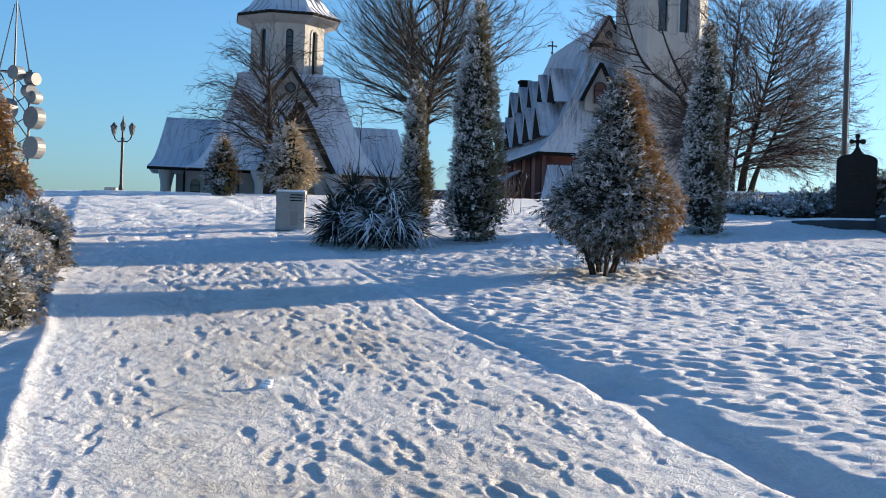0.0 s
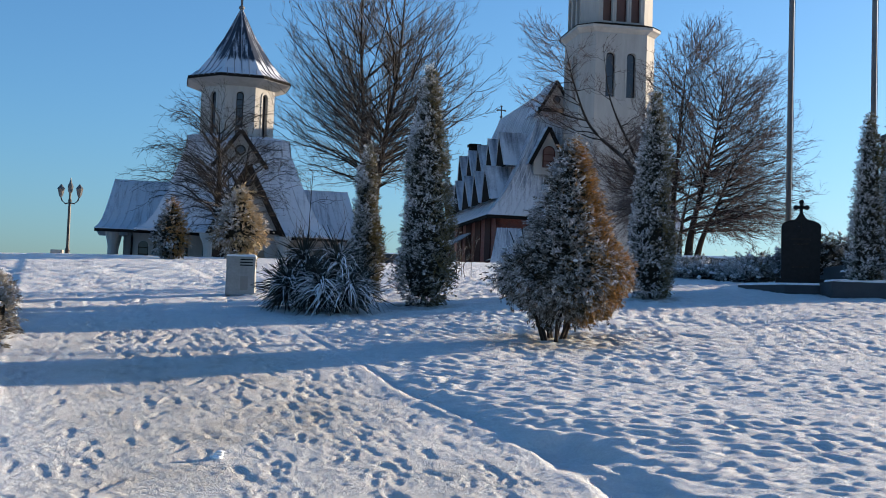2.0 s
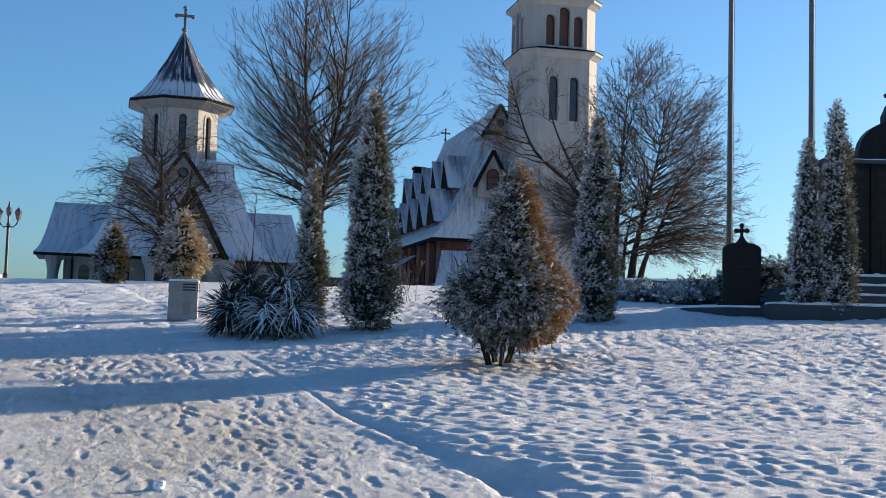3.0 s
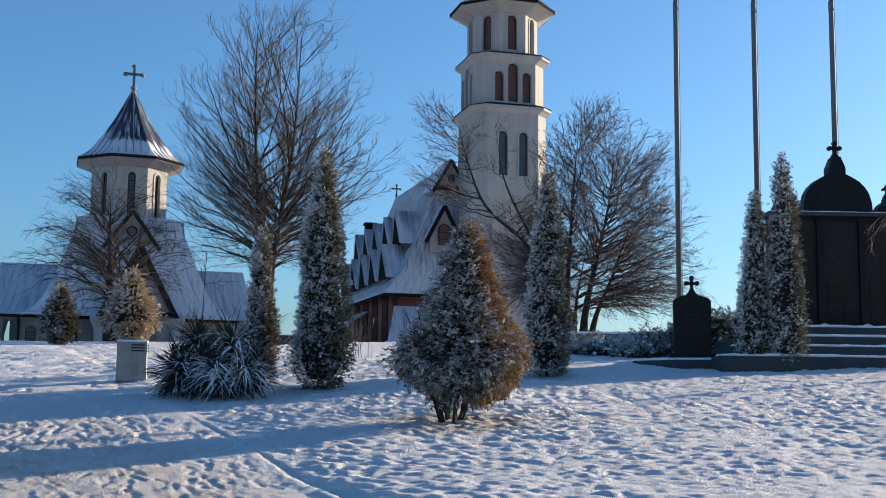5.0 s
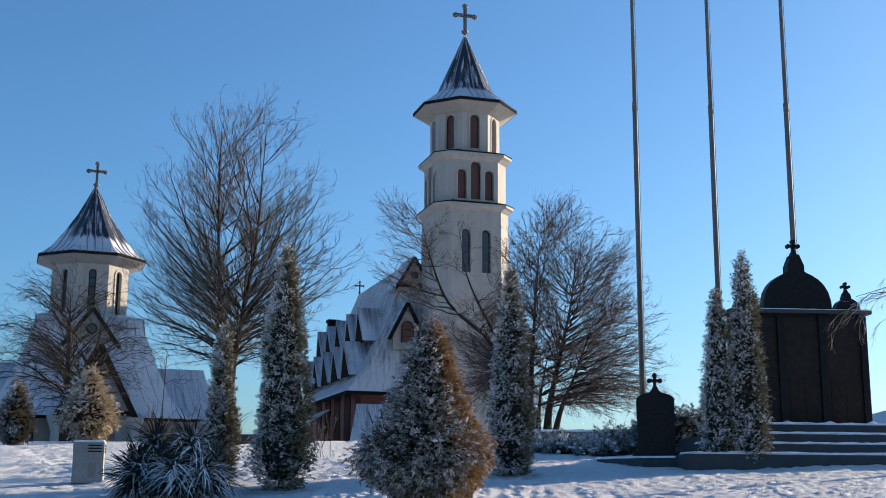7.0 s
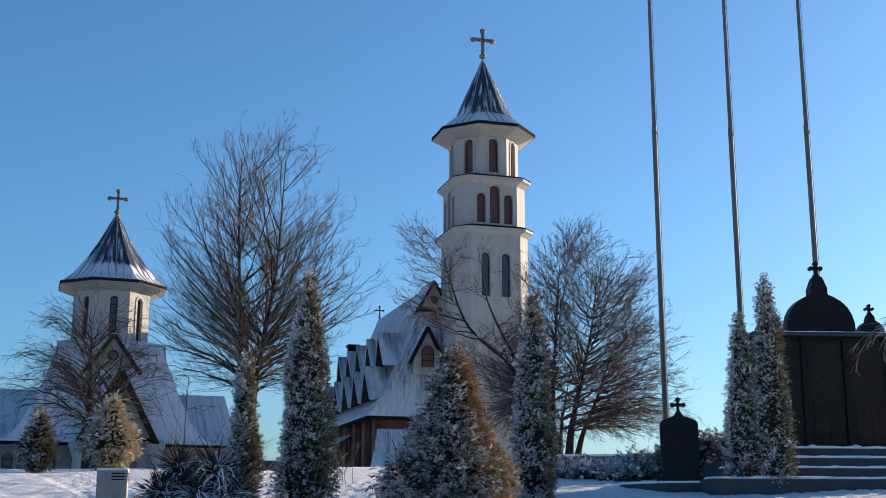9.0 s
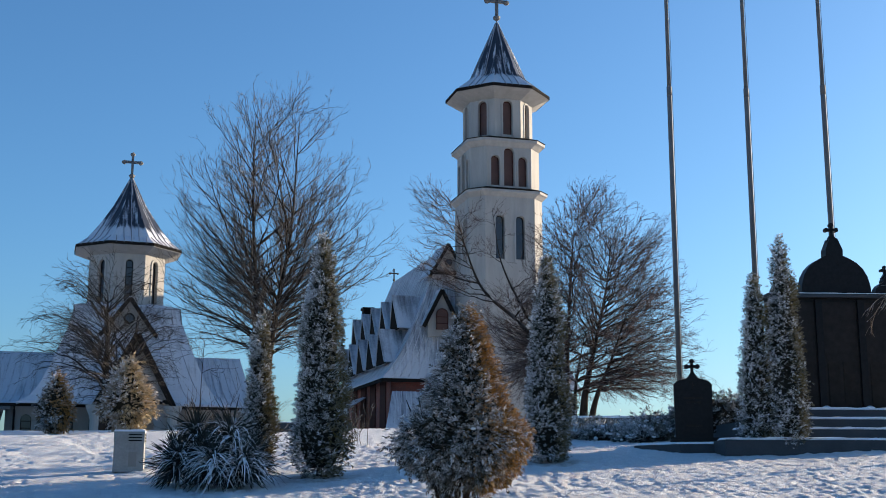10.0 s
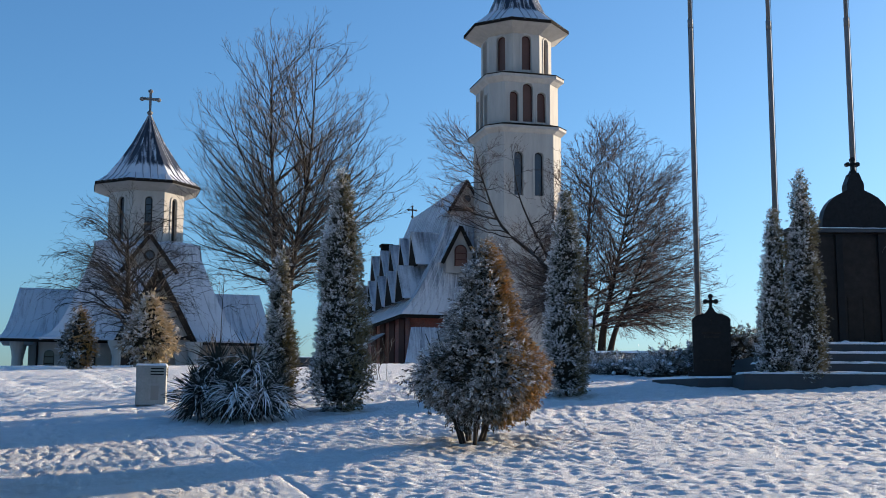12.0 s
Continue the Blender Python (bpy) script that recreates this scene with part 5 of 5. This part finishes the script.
bare_tree("spreading_tree", (3.8, 45.9, float(hill(3.8, 45.9)) - 0.1),
          [([(0.2, 0, 0), (0.35, 0.1, 1.6), (0.75, 0.2, 3.4), (1.25, 0.3, 5.6), (1.5, 0.3, 7.6)], 0.22), ([(-0.3, 0.1, 0), (-0.35, 0.3, 1.8), (-0.2, 0.4, 4.5), (0.1, 0.5, 8.4)], 0.24), ([(0.45, 0.2, 0), (0.75, 0.0, 1.4), (1.4, -0.1, 3.0), (2.0, -0.2, 4.8)], 0.19),
           ([(-0.1, -0.2, 0), (-0.1, -0.8, 1.6), (0.2, -1.6, 3.6)], 0.16), ([(-0.6, 0.3, 0), (-0.9, 0.5, 1.8), (-1.6, 0.8, 3.4), (-2.2, 0.9, 5.0)], 0.17)],
          crown_cloud(12, 390, (1.4, 2.0, 3.0, 4.5, 6.0, 7.5, 8.8, 9.7), (2.2, 3.6, 4.2, 4.2, 3.6, 2.9, 1.8, 0.6), (0.75, 0.2), 0.85, core=0.5), WIDE, 12,
          "wide leafless tree of many leaning stems, russet twigs", M_TWIG_RUSSET)
OPEN = dict(WIDE, clear=2.6, rise=lambda z: 0.45, near=0.35, stout=0.030, lift=0.10, turn=0.06, end=lambda z: 0.2)
bare_tree("leaning_tree", (3.9, 45.5, float(hill(3.9, 45.5)) - 0.1),
          [([(-0.5, 0, 0), (-1.0, 0, 2.4), (-2.2, 0, 4.2), (-3.6, 0, 5.5), (-4.3, 0, 7.2), (-4.65, 0, 8.6)], 0.18), ([(-0.4, 0.2, 0), (-0.9, 0.1, 2.5), (-2.0, 0.1, 4.6), (-2.9, 0.2, 6.6), (-3.2, 0.2, 8.4)], 0.15)],
          np.concatenate([crown_cloud(17, 40, (5.9, 6.6, 7.6, 8.6, 9.5, 10.0), (0.7, 1.35, 1.6, 1.45, 0.9, 0.3), (-5.1, 0.0), core=0.35), crown_cloud(18, 9, (6.2, 7.5, 8.8), (0.5, 1.0, 0.4), (-3.0, 0.2)),
                          crown_cloud(19, 95, (1.4, 2.4, 3.8, 5.0, 6.2), (0.9, 1.8, 2.0, 1.5, 0.6), (-2.0, 0.1))]), OPEN, 17,
          "leafless tree with a long dark limb leaning sideways", M_TWIG_RUSSET)
ROUND = dict(WIDE, clear=1.8, rise=lambda z: 0.15 + 0.6 * min(1.0, max(0.0, (z - 3.0) / 5.0)), near=0.12, hug=0.9, end=lambda z: -0.45, bend=0.04, stout=0.040, tip=0.0095, dense=2.0, lift=-0.10, twigs=2.6, twig=0.65, turn=-0.10)
bare_tree("small_bare_tree", (-18.3, 59.3, float(hill(-18.3, 59.3)) - 0.1),
          [([(0, 0, 0), (-0.05, 0, 2.5), (-0.1, 0, 5.2), (-0.2, 0, 8.0)], 0.36), ([(0.5, 0.1, 0), (0.75, 0.1, 2.0), (1.2, 0, 4.2), (1.4, 0, 6.6)], 0.26), ([(0.3, -0.1, 0), (0.5, -0.3, 2.4), (0.55, -0.5, 5.2)], 0.24)],
          crown_cloud(13, 120, (2.2, 3.2, 4.6, 6.0, 7.4, 8.8, 9.7), (2.6, 3.7, 4.4, 4.2, 3.3, 2.0, 0.6), (-0.1, 0.0), core=0.30), ROUND, 13,
          "dark leafless tree in front of the white church", M_TWIG_DARK, M_TWIG_DARK)
THIN = dict(TALL, clear=0.8, bare=0.3, dense=1.6, twigs=1.5, twig=0.3, side=0, stout=0.012, tip=0.006)
bare_tree("sapling", (-8.05, 35.1, float(hill(-8.05, 35.1))), [([(0, 0, 0), (0, 0, 1.2), (0.05, 0, 2.6)], 0.032)], crown_cloud(14, 10, (1.5, 2.0, 2.4, 2.8), (0.5, 0.9, 0.9, 0.5), core=0.2), THIN, 14,
          "thin leafless sapling on the crest", M_TWIG)
loose_twigs("dry_shrub", (-2.5, 24.0, lie(-2.5, 24.0)), 11, 0.8, 0.22, 71, "leafless brown shrub on the lawn behind the columnar thuja")
loose_twigs("dry_shrub", (-4.6, 20.3, lie(-4.6, 20.3)), 26, 0.95, 0.30, 72, "dry brown stalks behind the yuccas")
loose_twigs("dry_shrub", (-3.75, 20.6, lie(-3.75, 20.6)), 20, 0.9, 0.28, 73, "dry brown stalks behind the slim thuja")
DROOP = dict(WIDE, clear=1.8, rise=lambda z: 0.1, near=0.1, hug=1.1, end=lambda z: -0.8, stout=0.02, tip=0.005, dense=2.4, twigs=3.0, twig=0.5, turn=-0.2, lift=-0.25)
bare_tree("weeping_tree", (10.6, 21.6, lie(10.6, 21.6)), [([(0, 0, 0), (-0.1, 0, 2.4), (-0.3, 0, 4.3)], 0.11)], crown_cloud(15, 30, (1.6, 2.6, 3.8, 4.8), (2.1, 2.7, 2.4, 1.0), (-0.7, 0), core=0.3), DROOP, 15,
          "leafless weeping tree beside the memorial", M_TWIG_FROST)


# ---- memorial, gravestone, poles ----
def snow_sheet(pts, z, seed, thick=0.05, lift=0.0):
    """A soft layer of snow over a flat outline."""
    c = sum((Vector((*p, 0)) for p in pts), Vector()) / len(pts)
    rng = random.Random(seed)
    dense = []
    for a, b in zip(pts, pts[1:] + pts[:1]):
        a, b = Vector((*a, 0)), Vector((*b, 0))
        n = max(2, int((b - a).length / 0.18))
        dense += [a.lerp(b, k / n) for k in range(n)]
    rings = []
    for f, h in ((1.0, 0.0), (1.0, 0.5), (0.97, 0.9), (0.9, 1.0)):
        rings.append([c.lerp(p, 1 - (1 - f) * min(1.0, 0.6 / max(0.1, (p - c).length))) + Vector((rng.gauss(0, 0.008), rng.gauss(0, 0.008), z + thick * h * rng.uniform(0.7, 1.15))) for p in dense])
    return Shape().loft(rings)


def outline_slab(points, y0, y1):
    """A standing slab: an outline in x and z between two depths."""
    return Shape().loft([[(x, y0, z) for x, z in points], [(x, y1, z) for x, z in points]])


def budded_cross(x, y, z, s):
    """The outline of a small stone cross with rounded ends on a flared foot."""
    sh = outline_slab([(x - 0.36 * s, z), (x + 0.36 * s, z), (x + 0.2 * s, z + 0.16 * s), (x + 0.09 * s, z + 0.36 * s), (x - 0.09 * s, z + 0.36 * s), (x - 0.2 * s, z + 0.16 * s)], y - 0.05, y + 0.05)
    sh.box((x, y, z + 0.3 * s), (0.15 * s, 0.08, 0.6 * s))
    sh.box((x, y, z + 0.58 * s), (0.5 * s, 0.08, 0.15 * s))
    for dx, dz in ((-0.27, 0.655), (0.27, 0.655), (0, 0.93)):
        sh.loft([[(x + dx * s + 0.125 * s * math.cos(t * math.pi / 5), yy, z + dz * s + 0.125 * s * math.sin(t * math.pi / 5)) for t in range(10)] for yy in (y - 0.045, y + 0.045)])
    return sh


def onion(x, z, half, rise, neck):
    """Outline of a dome with a stepped neck."""
    pts = [(x - half, z)]
    for k in range(13):
        t = math.pi * (0.06 + 0.88 * k / 12)
        if k < 6 or k > 6:
            px, pz = x - half * math.cos(t) * 1.0, z + rise * math.sin(t) ** 0.8
            if abs(px - x) > neck:
                pts.append((px, pz))
        else:
            pts += [(x - neck, z + rise * 1.0), (x - neck, z + rise * 1.16), (x - neck * 0.45, z + rise * 1.45), (x + neck * 0.45, z + rise * 1.45), (x + neck, z + rise * 1.16), (x + neck, z + rise * 1.0)]
    pts.append((x + half, z))
    return pts


def memorial():
    g = lie(7.05, 21.3, 0.0) - 0.1
    root = thing("memorial", pose(7.05, 23.5, g, 0, 0, 4), "dark granite memorial with domes and crosses on snowy steps", "memorial")
    top = 2.98 - g
    # four steps under snow, wider towards the ground
    for k in range(4):
        z0, z1 = top * k / 4, top * (k + 1) / 4
        hw, front, back = 3.05 - 0.42 * k, -2.65 + 0.55 * k, 1.3 - 0.15 * k
        st = part("step", Shape().box((0, (front + back) / 2, z0 - (0.3 if k == 0 else 0.0)), (2 * hw, back - front, z1 - z0 + (0.3 if k == 0 else 0.0))), M_STONE, root)
        part("snow", snow_sheet([(-hw + 0.03, front + 0.05), (hw - 0.03, front + 0.05), (hw - 0.03, front + 0.58), (-hw + 0.03, front + 0.58)], z1 - 0.01, 80 + k, 0.055), M_SNOW, st, "snow on the step")
    w, h = 0.83, 2.22
    part("body", Shape().box((0, 0.12, top), (3 * w + 0.2, 0.35, h)), M_GRANITE, root)
    for k in (-1, 0, 1):
        pn = part("panel", Shape().box((k * w, -0.075, top + 0.03), (w - 0.12, 0.06, h - 0.12)), M_PANEL, root, "polished brown granite panel")
        for q in (-0.17, 0.13):
            part("plaque", Shape().box((k * w + q, -0.112, top + 0.12), (0.22, 0.012, 0.85)), M_PLAQUE, pn, "worn engraved plaque")
    for k in (-1.5, -0.5, 0.5, 1.5):
        part("pilaster", Shape().box((k * w, -0.11, top), (0.13, 0.12, h - 0.05)), M_GRANITE, root)
    ledge = part("ledge", Shape().box((0, 0.1, top + h), (3 * w + 0.36, 0.6, 0.07)), M_STONE, root)
    part("snow", snow_sheet([(-1.4, -0.17), (1.4, -0.17), (1.4, 0.1), (-1.4, 0.1)], top + h + 0.065, 90, 0.03), M_SNOW, ledge)
    z = top + h + 0.07
    dome = part("dome", outline_slab(onion(0, z, 0.69, 0.78, 0.17), -0.05, 0.22), M_GRANITE, root)
    part("cross", budded_cross(0, 0.08, z + 1.08, 0.36), M_GRANITE, dome)
    for k in (-1, 1):
        small = part("dome", outline_slab(onion(k * 1.02, z, 0.25, 0.26, 0.07), -0.05, 0.18), M_GRANITE, root)
        part("cross", budded_cross(k * 1.02, 0.06, z + 0.35, 0.24), M_GRANITE, small)
    for k, x in enumerate((-1.25, -0.42, 0.42, 1.25)):
        part("snow_heap", Shape().lathe([(0.20, -0.03), (0.17, 0.03), (0.09, 0.09), (0.02, 0.12)], (x, -0.28, top), 9), M_SNOW, root, smooth=True)
    return root


def gravestone():
    g = lie(3.97, 22.2, 0.0)
    pl = thing("grave_plinth", pose(0, 0, 0), "low grey stone plinth edged with snow", "plinth")
    rim = [(3.55, 21.4), (6.1, 21.2), (6.3, 23.6), (3.0, 23.9), (2.9, 22.4)]
    z1 = 2.32
    part("slab", Shape().loft([[(x, y, 1.8) for x, y in rim], [(x, y, z1) for x, y in rim]]), M_STONE, pl)
    c = Vector((4.5, 22.6))
    part("snow", snow_sheet([tuple(c.lerp(Vector(p), 0.97)) for p in rim], z1 - 0.01, 95, 0.05), M_SNOW, pl)
    part("flat_stone", Shape().box((5.0, 21.65, z1 + 0.02), (1.3, 0.35, 0.06)), M_SNOW, pl, "flat stone under snow")
    root = thing("gravestone", pose(3.97, 22.3, z1 + 0.02, 0, 0, -6), "black granite headstone with an arched top and stone cross", "gravestone")
    part("base", Shape().box((0, 0, 0), (0.86, 0.3, 0.12)), M_GRANITE, root)
    h = 0.95
    arc = [(0.345 * math.cos(math.pi * k / 12), h + 0.12 + 0.13 * math.sin(math.pi * k / 12)) for k in range(13)]
    stone = part("headstone", outline_slab([(-0.335, 0.12), (0.335, 0.12)] + arc, -0.08, 0.08), M_GRANITE, root)
    for k, (wd, zz) in enumerate(((0.34, 0.82), (0.26, 0.74), (0.30, 0.32))):
        part("inscription", Shape().box((0, -0.083, zz), (wd, 0.006, 0.035)), M_PLAQUE, stone, "faint engraved line")
    part("engraved_cross", Shape().box((0, -0.083, 0.98), (0.015, 0.006, 0.16)).box((0, -0.083, 1.07), (0.08, 0.006, 0.015)), M_PLAQUE, stone)
    part("cross", budded_cross(0, 0, h + 0.23, 0.36), M_GRANITE, root)
    return root


memorial()
gravestone()

for x, y, joint in ((4.47, 26.64, 7.95), (6.15, 26.3, 7.82), (7.75, 25.87, 7.75)):
    pole = thing("flagpole", pose(x, y, lie(x, y)), "tall bare steel flagpole in two sections", "flagpole", "flagpoles behind the memorial")
    part("lower_tube", Shape().lathe([(0.062, 0), (0.056, joint - 0.05), (0.05, joint - 0.03)], n=14), M_STEEL, pole, smooth=True)
    part("collar", Shape().lathe([(0.060, joint - 0.2), (0.060, joint), (0.045, joint + 0.02)], n=14), M_STEEL, pole, smooth=True)
    part("upper_tube", Shape().lathe([(0.047, joint), (0.036, 13.0)], n=12), M_STEEL, pole, smooth=True)
    part("base_plate", Shape().box((0, 0, -0.05), (0.4, 0.4, 0.09)), M_IRON, pole)
    part("halyard", Shape().tube([(0.075, 0, 1.0), (0.072, 0, 6.0), (0.055, 0, 12.8)], [0.006] * 3, 4), M_STEEL, pole)

# kerb of a flower bed under the spreading tree
bed = thing("low_wall", pose(4.0, 34.2, float(hill(4.0, 34.2)) - 0.1, 0, 0, -4), "low dark stone wall capped with snow", "wall")
part("stones", Shape().box((-0.5, 0, 0), (2.4, 0.3, 0.38)).weld(), M_STONE, bed)
part("end_stone", Shape().box((1.15, 0.05, 0), (0.9, 0.36, 0.46), 0.04), M_STONE, bed)
part("snow", snow_sheet([(-1.7, -0.14), (1.6, -0.12), (1.6, 0.2), (-1.7, 0.15)], 0.37, 97, 0.07), M_SNOW, bed)
part("earth_heap", Shape().lathe([(1.1, 0.05), (0.8, 0.22), (0.45, 0.32), (0.1, 0.36)], (0.1, 0.9, 0), 12), M_SNOW, bed, smooth=True)
slab = thing("concrete_slab", pose(-4.9, 31.5, float(hill(-4.9, 31.5)), 0, 0, 8), "thin grey concrete slab lying on the crest", "slab")
part("slab", Shape().box((0, 0, -0.05), (1.5, 0.5, 0.28)), M_STONE, slab)
part("snow", snow_sheet([(-0.74, -0.24), (0.74, -0.24), (0.74, 0.24), (-0.74, 0.24)], 0.22, 98, 0.04), M_SNOW, slab)


# ---- small fixtures ----
def utility_box():
    root = thing("utility_box", pose(-5.38, 18.75, lie(-5.38, 18.75), 0, 0, 12), "pale concrete utility box with a vented head and snow cap", "box")
    part("body", Shape().box((0, 0, 0), (0.46, 0.40, 0.44), 0, 0.97), M_BOX, root)
    head = part("head", Shape().box((0, 0, 0.44), (0.46, 0.40, 0.17)), M_BOX, root)
    for k in range(3):
        part("slot", Shape().box((0.09, -0.2, 0.465 + 0.045 * k), (0.2, 0.012, 0.018)), M_TRIM, head)
        part("slot", Shape().box((0.232, 0.0, 0.465 + 0.045 * k), (0.012, 0.26, 0.018)), M_TRIM, head)
    part("door", Shape().box((0.06, -0.203, 0.08), (0.12, 0.012, 0.22)), M_PLASTER_DIM, root, "small grey hatch")
    part("snow", snow_sheet([(-0.23, -0.2), (0.23, -0.2), (0.23, 0.2), (-0.23, 0.2)], 0.605, 99, 0.045), M_SNOW, root)


utility_box()


def street_lamp(x, y, cabinet):
    root = thing("street_lamp", pose(x, y, float(hill(x, y))), "black cast-iron street lamp with two lanterns", "street lamp", "street lamps")
    part("post", Shape().lathe([(0.22, -0.2), (0.2, 0.5), (0.11, 0.75), (0.13, 0.85), (0.085, 1.0), (0.07, 3.3), (0.10, 3.4), (0.06, 3.5), (0.05, 4.3), (0.02, 4.6)], n=10), M_IRON, root)
    if cabinet:
        part("post_box", Shape().box((-0.55, 0, -0.2), (0.55, 0.4, 1.05)), M_BOX, root, "grey cabinet at the foot")
    for s in (-1, 1):
        arm = part("arm", Shape().tube([(0, 0, 3.3), (s * 0.25, 0, 3.25), (s * 0.42, 0, 3.4), (s * 0.5, 0, 3.6)], [0.035] * 4, 6), M_IRON, root)
        part("lantern", Shape().lathe([(0.05, 3.58), (0.11, 3.68), (0.19, 4.0), (0.21, 4.03), (0.12, 4.14), (0.03, 4.26)], (s * 0.5, 0, 0), 8), M_LANTERN, arm)
    part("lantern", Shape().lathe([(0.05, 3.78), (0.12, 3.88), (0.16, 4.15), (0.09, 4.3), (0.02, 4.55)], n=8), M_LANTERN, root)


street_lamp(-26.3, 59.4, True)


def antenna_mast():
    root = thing("antenna_mast", pose(-57.6, 105.3, float(hill(-57.6, 105.3)), 0, 0, 27), "lattice antenna mast hung with grey dish antennas", "mast")
    z0 = float(hill(-57.6, 105.3))
    legs = ((-1.35, -0.6), (1.35, -0.6), (0, 1.4))
    for x, y in legs:
        part("leg", Shape().tube([(x * 1.15, y * 1.15, -0.5), (x, y, 14.2)], [0.12, 0.10], 6), M_IRON, root)
        part("whip", Shape().tube([(x, y, 14.0), (x * 0.12, y * 0.12, 20.5)], [0.07, 0.04], 5), M_IRON, root)
    for k in range(7):
        za, zb = k * 2.0, k * 2.0 + 2.0
        for (ax, ay), (bx, by) in zip(legs, legs[1:] + legs[:1]):
            part("brace", Shape().bar((ax, ay, za), (bx, by, zb), 0.08, 0.08), M_IRON, root)
    part("platform", Shape().loft([[(x * 1.2, y * 1.2, 14.0) for x, y in legs], [(x * 1.2, y * 1.2, 14.12) for x, y in legs]]), M_IRON, root)
    part("spire", Shape().tube([(0, 0, 13.0), (0, 0, 20.8)], [0.13, 0.06], 6), M_IRON, root)
    for x, z, r, turn in ((2.0, 9.8, 1.05, -50), (2.05, 7.0, 1.05, -48), (-0.5, 10.5, 1.0, -45), (0.25, 13.9, 0.65, -40), (1.6, 13.4, 0.62, 40), (1.3, 12.3, 0.6, 30), (1.9, 11.7, 0.62, -40)):
        a = radians(turn)
        d = Vector((math.sin(a) * 1.0, -math.cos(a), 0))
        u, w = Vector((d.y, -d.x, 0)), Vector((0, 0, 1))
        c = Vector((x, -1.0, z))

        def disc(rad, back):
            return [c + d * back + (u * math.cos(t * math.pi / 10) + w * math.sin(t * math.pi / 10)) * rad for t in range(20)]
        dish = part("dish", Shape().loft([disc(r * 0.3, -0.75), disc(r * 0.85, -0.55), disc(r, -0.35), disc(r, 0.55), disc(r * 0.96, 0.6)]), M_DISH, root, "drum-shaped dish antenna")
        part("mount", Shape().tube([tuple(c - d * 0.7), (x * 0.55, -0.5, z)], [0.1, 0.1], 6), M_IRON, dish)
    for x, z in ((1.38, 13.2), (-1.38, 13.0), (-1.4, 11.2)):
        part("antenna_panel", Shape().box((x, -0.78, z), (0.35, 0.25, 1.1)), M_DISH, root)


antenna_mast()

# pebble of ice on the path
ice = thing("snow_clod", pose(-2.18, 7.22, lie(-2.18, 7.22, 0.01)), "white clod of frozen snow on the path", "snow clod")
part("clod", blobs([(0, 0, 0.015), (0.012, 0.0, 0.034), (0.018, 0, 0.05), (-0.03, 0.01, 0.008)], [0.032, 0.03, 0.02, 0.02], random.Random(5)), M_SNOW, ice)
